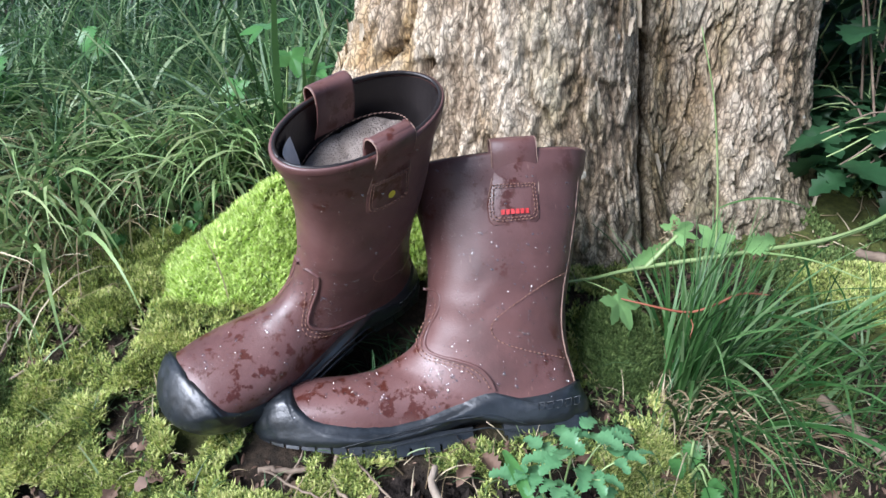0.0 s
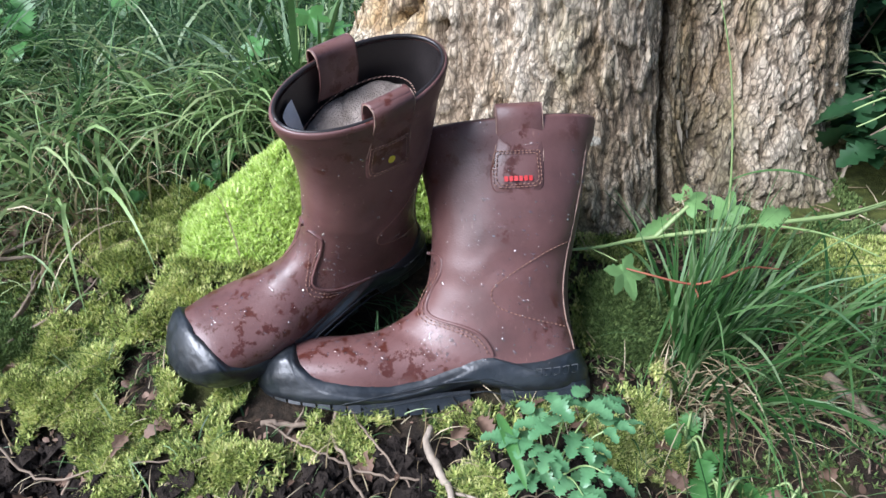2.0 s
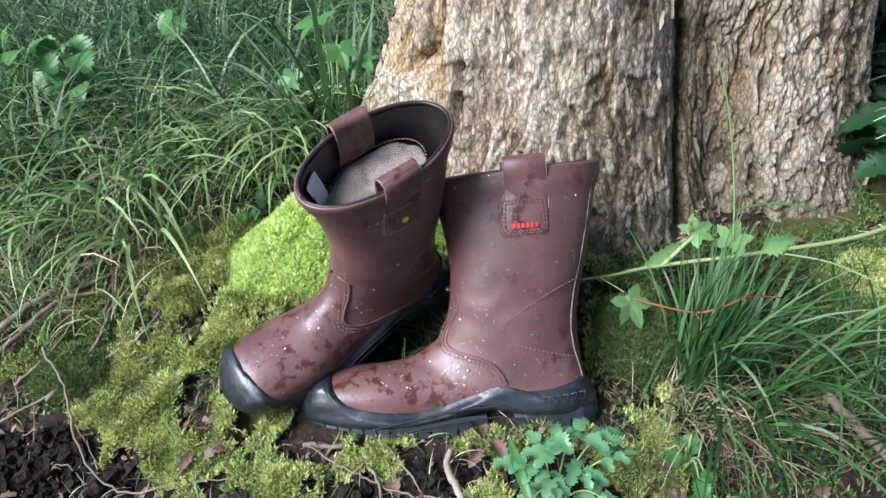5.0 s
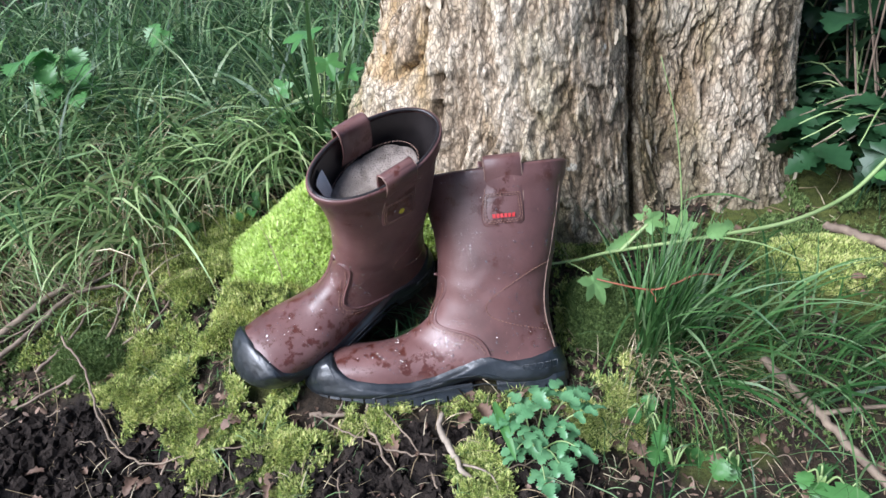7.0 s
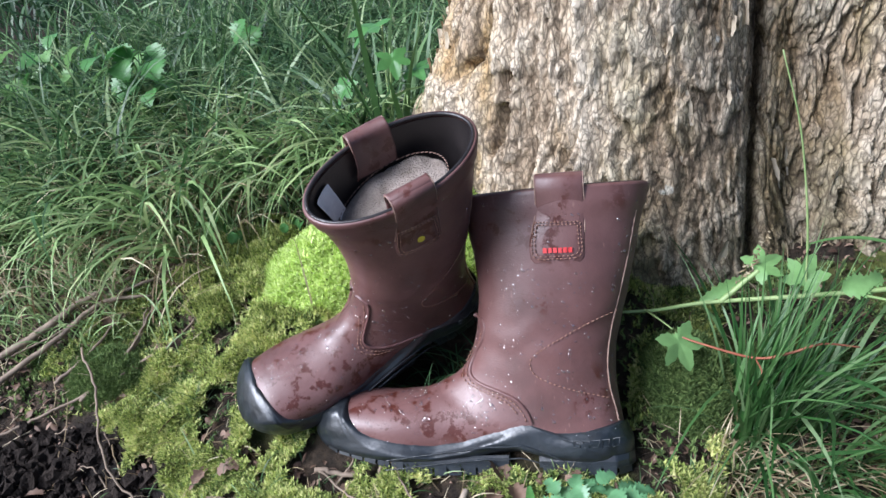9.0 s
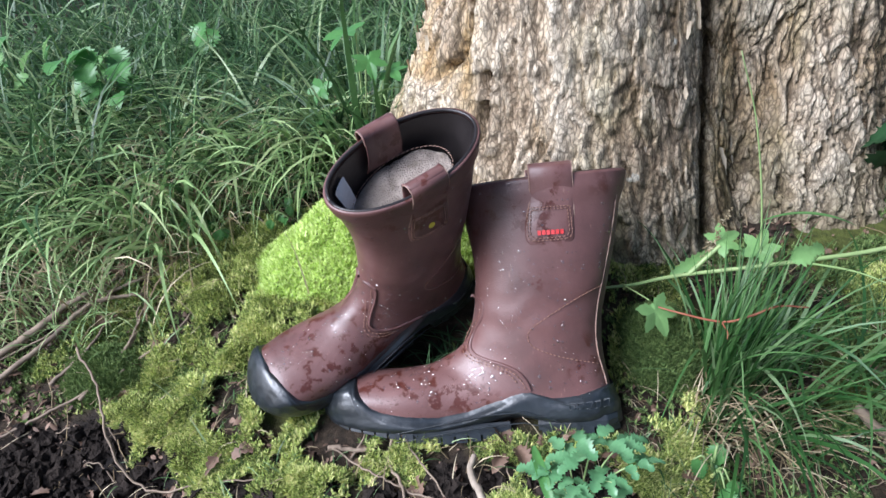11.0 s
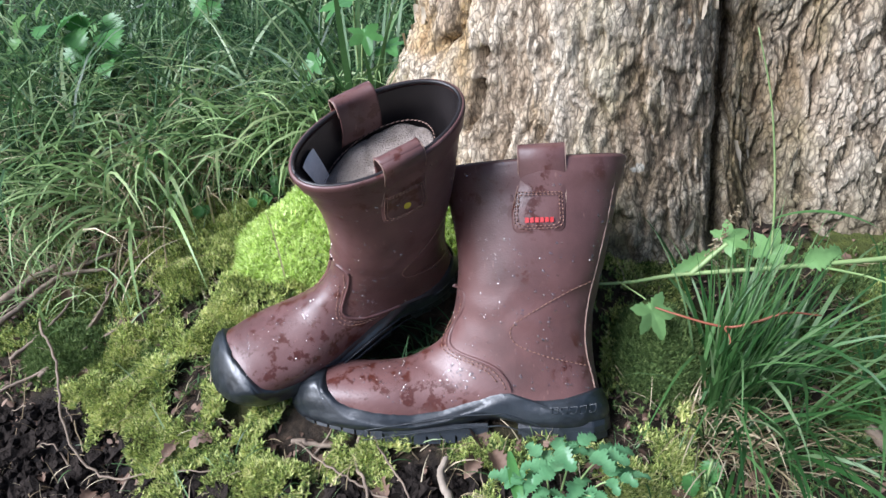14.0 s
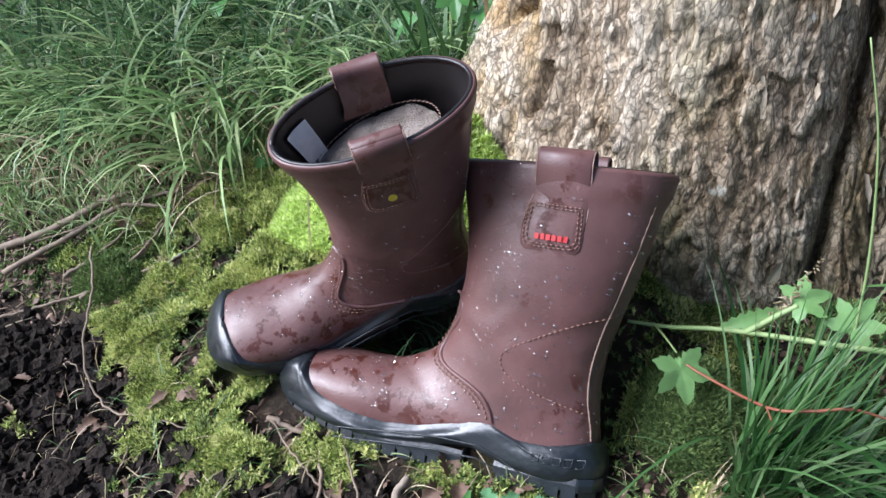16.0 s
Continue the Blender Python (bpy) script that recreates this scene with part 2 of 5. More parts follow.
def mat_bark():
    m, t, b = material("grey_brown_bark", 0.9)
    v = coords(t, (1, 1, 0.42))
    wob = node(t, "ShaderNodeTexNoise", Scale=30.0, Detail=5.0, Roughness=0.65)
    t.links.new(v, wob.inputs["Vector"])
    warp = node(t, "ShaderNodeMix")
    warp.data_type, warp.blend_type = "RGBA", "LINEAR_LIGHT"
    warp.inputs[0].default_value = 0.009
    t.links.new(v, warp.inputs[6])
    t.links.new(wob.outputs["Color"], warp.inputs[7])
    pv = warp.outputs[2]

    def plates(scale):
        n = node(t, "ShaderNodeTexVoronoi", Scale=scale)
        n.feature = "DISTANCE_TO_EDGE"
        t.links.new(pv, n.inputs["Vector"])
        return n.outputs["Distance"]

    ridge = t.nodes.new("ShaderNodeVertexColor")
    ridge.layer_name = "relief"
    sep = t.nodes.new("ShaderNodeSeparateColor")
    t.links.new(ridge.outputs[0], sep.inputs[0])
    fine = noise_tex(t, v, 130, 8, 0.8)
    f = mix(t, 0.55, sep.outputs[0], fine)
    col = ramp(t, f, [(0.2, (0.19, 0.135, 0.085)), (0.36, (0.41, 0.32, 0.22)), (0.5, (0.56, 0.46, 0.335)), (0.72, (0.67, 0.58, 0.45))])
    ochre = ramp(t, noise_tex(t, coords(t, (1, 1, 0.5)), 13, 4), [(0.52, (0,)), (0.68, (0.45,))])
    col = mix(t, ochre, col, (0.40, 0.26, 0.11))
    green = ramp(t, noise_tex(t, coords(t, (1, 1, 0.6)), 7, 4), [(0.50, (0,)), (0.68, (0.5,))])
    col = mix(t, green, col, (0.36, 0.33, 0.14))
    lich = ramp(t, noise_tex(t, coords(t), 26, 3), [(0.71, (0,)), (0.73, (0.7,))])
    col = mix(t, lich, col, (0.66, 0.65, 0.56))
    rot = ramp(t, noise_tex(t, v, 40, 5), [(0.35, (0.30, 0.17, 0.06)), (0.5, (0.46, 0.32, 0.15)), (0.7, (0.6, 0.5, 0.35))])
    some = t.nodes.new("ShaderNodeMath")
    some.operation = "MULTIPLY"
    t.links.new(sep.outputs[1], some.inputs[0])
    some.inputs[1].default_value = 0.8
    col = mix(t, some.outputs[0], col, rot)
    # green film of algae low on the stem, darkened further to paint shadow
    algae_shade = t.nodes.new("ShaderNodeMath")
    algae_shade.operation = "MULTIPLY"
    t.links.new(sep.outputs[2], algae_shade.inputs[0])
    t.links.new(ramp(t, noise_tex(t, v, 28, 5), [(0.3, (0.2,)), (0.65, (0.8,))]), algae_shade.inputs[1])
    col = mix(t, algae_shade.outputs[0], col, (0.075, 0.07, 0.028))
    # narrow fissures between the flakes
    gate = ramp(t, noise_tex(t, v, 34, 4), [(0.42, (0,)), (0.56, (1,))])
    cr = ramp(t, plates(75.0), [(0.0, (1,)), (0.06, (0.75,)), (0.13, (0,))])
    cr2 = ramp(t, plates(165.0), [(0.0, (0.75,)), (0.17, (0,))])
    cracks = mix(t, gate, cr2, mix(t, 1.0, cr, cr2, "LIGHTEN"))
    col = mix(t, mix(t, 1.0, cracks, (0.85, 0.85, 0.85), "MULTIPLY"), col, (0.04, 0.028, 0.018))
    t.links.new(col, b.inputs["Base Color"])
    hgt = mix(t, 0.5, mix(t, cracks, noise_tex(t, v, 90, 8, 0.75), (0.0, 0.0, 0.0)), noise_tex(t, coords(t), 320, 5, 0.7))
    bump(t, b, hgt, 1.0, 0.0045)
    b.inputs["Specular IOR Level"].default_value = 0.2
    return m


BARK = mat_bark()
FLAKE = mat_plain("pale_bark_flake", [(0.3, (0.28, 0.22, 0.15)), (0.7, (0.58, 0.50, 0.38))], 90, 0.9, 0.8, 0.002, (1, 1, 0.4), 200, 0.2)

# ---- small helpers ----
rng = np.random.default_rng(7)


def raw_mesh(name, verts, faces, mat, smooth=True):
    me = bpy.data.meshes.new(name)
    me.from_pydata([tuple(map(float, v)) for v in verts] if not isinstance(verts, np.ndarray) else verts.tolist(), [], faces if isinstance(faces, list) else faces.tolist())
    me.materials.append(mat)
    if smooth:
        me.polygons.foreach_set("use_smooth", [True] * len(me.polygons))
    return me


def part(name, me, parent, label="", kind=""):
    """Links a mesh as one part under a thing or a part."""
    ob = new(name, me)
    ob.parent = parent
    return tagged(ob, label=label, kind=kind)


def grid_faces(n, m, wrap=False):
    f = []
    for i in range(n - 1):
        for j in range(m if wrap else m - 1):
            k = (j + 1) % m
            f.append((i * m + j, i * m + k, (i + 1) * m + k, (i + 1) * m + j))
    return f


def tube(points, radii, sides=6):
    """Verts and faces of a tapered tube along points, with closed ends."""
    pts = np.asarray(points, float)
    n = len(pts)
    rad = np.interp(np.linspace(0, 1, n), np.linspace(0, 1, len(radii)), radii)
    tan = np.gradient(pts, axis=0)
    tan /= np.linalg.norm(tan, axis=1)[:, None] + 1e-9
    ref = np.array([0.31, 0.2, 0.93])
    v = []
    for p, t, r in zip(pts, tan, rad):
        a = np.cross(t, ref)
        a /= np.linalg.norm(a) + 1e-9
        b = np.cross(t, a)
        for k in range(sides):
            w = 2 * math.pi * k / sides
            v.append(p + r * (math.cos(w) * a + math.sin(w) * b))
    f = grid_faces(n, sides, True)
    f.append(tuple(range(sides))[::-1])
    f.append(tuple(range((n - 1) * sides, n * sides)))
    return v, f


def spline(pts, n):
    """A smooth curve (Catmull-Rom) through rows of numbers."""
    p = np.asarray(pts, float)
    p = np.vstack([2 * p[0] - p[1], p, 2 * p[-1] - p[-2]])
    u = np.linspace(0, len(p) - 3 - 1e-6, n)
    i = u.astype(int)
    w = (u - i)[:, None]
    a, b, c, d = p[i], p[i + 1], p[i + 2], p[i + 3]
    return 0.5 * (2 * b + (c - a) * w + (2 * a - 5 * b + 4 * c - d) * w ** 2 + (3 * b - a - 3 * c + d) * w ** 3)


class Heap:
    """Gathers many small shapes into one mesh."""

    def __init__(self):
        self.v, self.f = [], []

    def add(self, v, f):
        o = len(self.v)
        self.v.extend([tuple(map(float, q)) for q in v])
        self.f.extend([tuple(int(i) + o for i in q) for q in f])

    def mesh(self, name, mat, smooth=True):
        return raw_mesh(name, self.v, self.f, mat, smooth)


def noise3(x, y, z, octaves=4):
    return noise.fractal(Vector((x, y, z)), 1.0, 2.0, octaves)


def lin(x, xs, ys):
    return float(np.interp(x, xs, ys))


# ---- the ground ----
BANK_Y = (-60, -3, 0.0, 0.30, 0.42, 0.47, 0.58, 0.66, 0.78, 0.95, 1.3, 4, 60)
BANK_Z = (-0.9, -0.16, -0.07, -0.035, -0.008, 0.003, 0.05, 0.085, 0.112, 0.128, 0.145, 0.25, 1.6)


def ground_z(x, y, rough=True):
    z = lin(y, BANK_Y, BANK_Z)
    # the bank falls away beside the boots
    s = min(1, max(0, (x - 0.1) / 0.2))
    z -= 0.05 * s * s * (3 - 2 * s) * min(1, max(0, (1.12 - y) / 0.32))
    # hollow in which the front boot stands, the dug patch of soil, and the moss mound
    z -= 0.072 * math.exp(-((x / 0.17) ** 4) - (((y - 0.63) / 0.055) ** 2))
    z -= 0.035 * math.exp(-(((x + 0.45) / 0.10) ** 4) - (((y - 0.39) / 0.085) ** 4))
    # footing of the rear boot, and the ridge that carries the front boot's outer edge
    u = (x + 0.052) * -0.742 + (y - 0.712) * -0.670
    w = (x + 0.052) * 0.670 - (y - 0.712) * 0.742
    z += 0.012 * math.exp(-((u - 0.16) / 0.15) ** 4 - (w / 0.06) ** 2)
    z += 0.010 * math.exp(-((y - 0.528) / 0.026) ** 2 - ((x + 0.03) / 0.15) ** 4)
    if rough and -1.3 < x < 0.6 and 0.2 < y < 0.6:
        s = soil_or_shade_at(x, y)
        if s > 0.05:
            z += s * (0.010 * noise3(x * 24, y * 24, 5.0, 3) + 0.006 * noise3(x * 70, y * 70, 6.0, 2))
    if rough and abs(x) < 6 and abs(y) < 6:
        z += 0.010 * noise3(x * 7, y * 7, 0.3, 3) + 0.004 * noise3(x * 30, y * 30, 2.1, 3)
    return z


def soil_or_shade_at(x, y):
    """How far the ground is bare dark soil, or darkened for shade past the trunk."""
    d = math.hypot((x + 0.48) / 0.225, (y - 0.39) / 0.125) + 0.35 * noise3(x * 11, y * 11, 7.0, 3)
    e = math.hypot((x - 0.02) / 0.24, (y - 0.405) / 0.085) + 0.5 * noise3(x * 14, y * 14, 9.0, 3)
    # ground past the trunk is coloured dark to stand for shade
    if x > 0.78:
        return min(1.0, (x - 0.78) / 0.15)
    return max(min(1.0, max(0.0, (1.12 - d) / 0.25)), 0.8 * min(1.0, max(0.0, (1.05 - e) / 0.3)))


def moss_at(x, y):
    """How far the ground is mossy."""
    if not (-1.4 < x < 1.4 and 0.0 < y < 1.9):
        return 0.0
    m = 0.42 + 1.8 * noise3(x * 11, y * 11, 4.0, 4)
    if y < 0.62 and -0.42 < x < 0.10:
        m += 0.22
    if x > 0.12:
        m += -0.55 + 0.6 * (y > 0.68)
    if x > 0.4 and 0.66 < y < 1.12:
        m += 0.75
    elif x < -0.52 or y > 0.86 or y < 0.36:
        m -= 0.6
    # moss left out between the boots: dark ground stands in for shade
    if -0.13 < x < 0.14 and 0.585 < y < 0.72:
        return 0.0
    m -= 1.3 * soil_or_shade_at(x, y)
    return min(1.0, max(0.0, m))


def make_ground():
    near = np.concatenate([np.arange(-1.3, -0.75, 0.02), np.arange(-0.75, 0.55, 0.008), np.arange(0.55, 1.45, 0.02)])
    far = np.array([1.6, 1.9, 2.4, 3.2, 4.5, 7, 12, 25, 60])
    xs = np.concatenate([-far[::-1], near, far])
    ny = np.concatenate([np.arange(-0.1, 0.25, 0.03), np.arange(0.25, 0.95, 0.008), np.arange(0.95, 1.9, 0.02)])
    ys = np.concatenate([-far[::-1] + 0.9, ny, far + 0.6])
    v = [(x, y, ground_z(x, y)) for y in ys for x in xs]
    me = raw_mesh("ground", v, grid_faces(len(ys), len(xs)), GROUND)
    col = me.color_attributes.new("cover", "FLOAT_COLOR", "POINT")
    c = [(moss_at(x, y), soil_or_shade_at(x, y), 0.0, 1.0) for x, y, z in v]
    col.data.foreach_set("color", np.array(c).ravel().astype("f"))
    return tagged(new("ground", me), "sloping forest floor of dark soil, moss and litter", "ground", kind="structure")


ground = make_ground()


# ---- the tree ----
def trunk_sdf(x, y, z):
    """Two lobes that grow together, with a groove between them and a root flare."""
    fl = 0.10 * math.exp(-max(z - 0.08, -0.1) / 0.16)
    a = math.hypot(x - 0.085, y - (1.005 + 0.03 * z)) - (0.185 + fl * 0.85)
    a = min(a, math.hypot(x + 0.022 - 0.30 * min(0.22, max(0.0, z - 0.25)), y - 0.962) - (0.114 + fl))
    b = math.hypot(x - 0.41, y - 1.08) - (0.118 + fl * 0.75)
    c = math.hypot(x - 0.22, y - 1.20) - 0.26
    k = 0.018
    h = max(k - abs(a - b), 0) / k
    ab = min(a, b) - h * h * k * 0.25
    h = max(0.05 - abs(ab - c), 0) / 0.05
    return min(ab, c) - h * h * 0.05 * 0.25


CRACKS = [[(-0.028, 0.42), (-0.040, 0.375), (-0.052, 0.355), (-0.075, 0.335)], [(-0.016, 0.335), (-0.020, 0.312)], [(-0.020, 0.300), (-0.028, 0.275), (-0.036, 0.245)],
          [(0.381, 0.146), (0.386, 0.138), (0.390, 0.128)], [(0.377, 0.140), (0.384, 0.130)],
          [(0.245, 0.46), (0.262, 0.34), (0.268, 0.2), (0.27, 0.1)]]


def make_tree():
    cx, cy = 0.25, 1.13
    back = np.linspace(0, math.pi, 50)[1:-1]
    front = np.linspace(math.pi, 2 * math.pi, 520)
    th = np.concatenate([front, back])
    zs = np.concatenate([np.arange(-0.04, 0.50, 0.0030), np.arange(0.50, 0.9, 0.02), np.linspace(0.95, 4.0, 14)])
    n, m = len(zs), len(th)
    zz, tt = np.meshgrid(zs, th, indexing="ij")
    r = np.zeros((n, m))
    for i in range(0, n):
        coarse = i % 6 == 0 or i == n - 1 or zs[i] > 0.5
        if not coarse:
            continue
        for j in range(m):
            lo, hi = 0.05, 0.7
            cs, sn = math.cos(th[j]), math.sin(th[j])
            for _ in range(12):
                mid = 0.5 * (lo + hi)
                if trunk_sdf(cx + mid * cs, cy + mid * sn, zs[i]) < 0:
                    lo = mid
                else:
                    hi = mid
            r[i, j] = 0.5 * (lo + hi)
    done = [i for i in range(n) if r[i, 0] > 0]
    for j in range(m):
        r[:, j] = np.interp(zs, zs[done], r[done, j])
    v, relief = [], []
    for i in range(n):
        z = zs[i]
        for j in range(m):
            x, y = cx + r[i, j] * math.cos(th[j]), cy + r[i, j] * math.sin(th[j])
            d = 0.0
            if j < 520 and z < 0.55:
                wx, wz = x + 0.012 * noise3(x * 20, y * 20, z * 14, 2), z + 0.02 * noise3(x * 16 + 5, y * 16, z * 10, 2)
                ridge = 1 - abs(noise3(wx * 42, y * 42, wz * 13, 3)) * 1.7
                plate = noise3(wx * 72, y * 72 + 4, wz * 20, 4)
                step = 1 / (1 + math.exp(-24 * (plate + 0.03)))
                fiss = max(0.0, 1 - abs(noise3(wx * 58 + 3, y * 58, wz * 12 + 7, 3)) * 8)
                crack = max(0.0, 1 - abs(noise3(wx * 26 + 9, y * 26, wz * 7, 2)) * 9)
                d = 0.0035 * ridge + 0.0050 * step - 0.006 * crack - 0.0045 * fiss + 0.0015 * noise3(x * 260, y * 260, z * 200, 2)
                d += 0.008 * noise3(x * 9, y * 9, z * 5, 2)
                deep = 0.0
                for path in CRACKS:
                    for (x0, z0), (x1, z1) in zip(path[:-1], path[1:]):
                        u = min(1, max(0, ((x - x0) * (x1 - x0) + (z - z0) * (z1 - z0)) / ((x1 - x0) ** 2 + (z1 - z0) ** 2)))
                        q = math.hypot(x - x0 - u * (x1 - x0) + 0.004 * noise3(x * 60, 1, z * 60, 2), z - z0 - u * (z1 - z0))
                        deep = max(deep, math.exp(-(q / 0.0045) ** 2))
                rot = max(0.0, min(1.0, (-0.025 + 0.12 * (z - 0.3) - x) / 0.02)) * (y < 1.0) * (0.16 < z < 0.5)
                rot *= max(0.0, min(1.0, 0.35 + 1.6 * noise3(x * 22, y * 22, z * 16, 3)))
                gx = lin(z, (0.1, 0.2, 0.34, 0.46), (0.272, 0.268, 0.262, 0.245)) + 0.006 * noise3(3.0, 1.0, z * 18, 2)
                groove = math.exp(-((x - gx) / 0.011) ** 2)
                rot = max(rot, 0.9 * math.exp(-((x - gx - 0.028) / 0.02) ** 2))
                d += -0.02 * deep - 0.006 * rot - 0.028 * groove
                # mask of the algae and the painted shadow at the stem's foot
                low = max(0.0, min(1.0, (0.24 - z) / 0.11)) * max(0.0, min(1.0, (x - 0.03) / 0.06))
                relief.append((min(1, max(0, 0.5 + 75 * (d + 0.006 * rot + 0.028 * groove - 0.0035))) * (1 - deep), rot, low))
            else:
                d = 0.008 * noise3(x * 9, y * 9, z * 5, 2)
                relief.append((0.5, 0.0, 0.0))
            v.append((x + d * math.cos(th[j]), y + d * math.sin(th[j]), z))
    tree = tagged(new("tree"), "old tree trunk with rough grey-brown bark and a deep groove", "tree")
    # the stem splits at the groove into its two lobes
    cut = int(np.argmin(np.abs(th[:520] - math.atan2(0.95 - cy, 0.268 - cx) % (2 * math.pi))))
    va = np.array(v).reshape(n, m, 3)
    ca = np.hstack([np.array(relief), np.ones((len(relief), 1))]).reshape(n, m, 4)
    for name, cols in (("main_lobe", np.r_[np.arange(0, cut + 1)]), ("side_lobe", np.r_[np.arange(cut, 520)]), ("back", np.r_[np.arange(519, m), 0])):
        me = raw_mesh(name, va[:, cols].reshape(-1, 3), grid_faces(n, len(cols)), BARK)
        col = me.color_attributes.new("relief", "FLOAT_COLOR", "POINT")
        col.data.foreach_set("color", ca[:, cols].ravel().astype("f"))
        part(name, me, tree)
    # curled flakes that stand off the bark
    r = np.random.default_rng(12)
    for k in range(60):
        j = int(r.integers(30, 490))
        i = int(r.integers(45, 170))
        p = Vector(va[i, j])
        out = Vector((math.cos(th[j]), math.sin(th[j]), 0.0))
        if trunk_sdf(p.x, p.y, p.z) < -0.02 or abs(j - cut) < 12:
            continue
        side = Vector((-out.y, out.x, 0))
        hgt, wid = r.uniform(0.006, 0.024), r.uniform(0.0018, 0.0055)
        lean, curl, sk = r.uniform(-0.3, 0.3), r.uniform(0.0015, 0.006), r.choice((-1, 1))
        rows = []
        for a in np.linspace(-1, 1, 6):
            for c in np.linspace(-1, 1, 4):
                w = wid * (1 - 0.5 * a * a) * (1 + 0.25 * math.sin(a * 5 + k))
                lift = 0.001 + curl * max(0, c * sk * 0.5 + 0.5) ** 2 + 0.0015 * a * a
                rows.append(p + side * (c * w + lean * a * hgt) + Vector((0, 0, a * hgt)) + out * lift)
        me = raw_mesh("bark_flake", [tuple(q) for q in rows], grid_faces(6, 4), FLAKE)
        part("bark_flake", me, tree)
    # limbs and crown, unseen, added high over the place to dim the sky
    crown = Heap()
    for k in range(9):
        a = k * 2.4
        tip = Vector((0.25 + 1.7 * math.cos(a), 1.2 + 1.7 * math.sin(a), 4.6 + 0.25 * (k % 4)))
        pts = spline([(0.25, 1.15, 3.4 + 0.06 * k), tuple(Vector((0.25, 1.15, 3.9)).lerp(tip, 0.5) + Vector((0, 0, 0.2))), tuple(tip)], 12)
        lv, lf = tube(pts, [0.10, 0.05, 0.02], 8)
        part("limb", raw_mesh("limb", [tuple(q) for q in lv], lf, BARK), tree)
        for q in range(420):
            c = Vector(pts[int(r.integers(4, 12))]) + Vector(r.normal(0, 0.42, 3))
            d, e = Vector(r.normal(0, 1, 3)).normalized() * r.uniform(0.04, 0.09), Vector(r.normal(0, 1, 3)).normalized() * 0.04
            crown.add([c - d, c + e, c + d, c - e], [(0, 1, 2, 3)])
    part("crown", crown.mesh("crown", LEAF_SHADED, False), tree, "unseen green leaves of the crown, added to block the sky", kind="stuff")
    return tree


tree = make_tree()


# ---- the boots: x to the toe, y to the boot's left, z up from the sole ----
SECTIONS = [  # front or top point (x, z), back or bottom point (x, z), half width
    (0.158, 0.272, -0.030, 0.276, 0.0520), (0.145, 0.210, -0.016, 0.210, 0.0515), (0.142, 0.172, -0.006, 0.168, 0.0500),
    (0.146, 0.142, 0.003, 0.135, 0.0470), (0.152, 0.118, 0.008, 0.100, 0.0440), (0.161, 0.102, 0.007, 0.070, 0.0420),
    (0.170, 0.093, 0.002, 0.038, 0.0410), (0.178, 0.088, -0.002, 0.018, 0.0405), (0.186, 0.084, 0.010, 0.006, 0.0400),
    (0.192, 0.081, 0.050, 0.007, 0.0390), (0.200, 0.078, 0.100, 0.018, 0.0390), (0.208, 0.0755, 0.150, 0.011, 0.0430),
    (0.220, 0.074, 0.200, 0.006, 0.0490), (0.240, 0.073, 0.235, 0.008, 0.0525), (0.270, 0.0735, 0.270, 0.013, 0.0510),
    (0.295, 0.071, 0.297, 0.019, 0.0460), (0.312, 0.060, 0.314, 0.025, 0.0350), (0.322, 0.048, 0.323, 0.031, 0.0210),
    (0.3275, 0.038, 0.3275, 0.035, 0.0040)]
# the lower half of a section grows squarer towards the sole
SQUARE = np.interp(np.arange(19), (0, 3, 5, 6, 7, 8, 14, 16, 17, 18), (1.0, 1.0, 0.9, 0.75, 0.6, 0.5, 0.5, 0.6, 0.8, 1.0))
RINGS = spline(np.column_stack([spline(SECTIONS, 109), np.interp(np.linspace(0, 18, 109), np.arange(19), SQUARE)]), 150)
COVER_X = (-0.02, 0.013, 0.043, 0.068, 0.079, 0.092, 0.108, 0.131, 0.164, 0.192, 0.230, 0.255, 0.266, 0.277, 0.288, 0.298, 0.33)
COVER_Z = (0.046, 0.045, 0.040, 0.039, 0.042, 0.048, 0.048, 0.040, 0.030, 0.0265, 0.032, 0.038, 0.044, 0.056, 0.075, 0.10, 0.12)


def ring_point(row, th, inset=0.0):
    tx, tz, bx, bz, w, sq = row
    a = (1 - math.cos(th)) / 2
    s = math.sin(th)
    p = sq if math.cos(th) < 0 else 1.0
    lat = math.copysign(abs(s) ** p, s) * max(w - inset, 0.0005)
    ln = math.hypot(bx - tx, bz - tz)
    a = inset / max(ln, 0.01) + a * (1 - 2 * inset / max(ln, 0.01))
    return Vector((tx + (bx - tx) * a, lat, tz + (bz - tz) * a))


def boot_normal(i, th):
    e = 0.02
    r0, r1 = RINGS[max(i - 1, 0)], RINGS[min(i + 1, len(RINGS) - 1)]
    n = (ring_point(r1, th) - ring_point(r0, th)).cross(ring_point(RINGS[i], th + e) - ring_point(RINGS[i], th - e))
    return n.normalized() if n.length > 1e-12 else Vector((1, 0, 0))


COLS = 96
SURF, SNOR = [], []
for i in range(len(RINGS)):
    for j in range(COLS):
        SURF.append(ring_point(RINGS[i], 2 * math.pi * j / COLS))
        SNOR.append(boot_normal(i, 2 * math.pi * j / COLS))
if SNOR[40 * COLS + 24].y < 0:
    SNOR = [-q for q in SNOR]
S_ARR, N_ARR = np.array(SURF), np.array(SNOR)


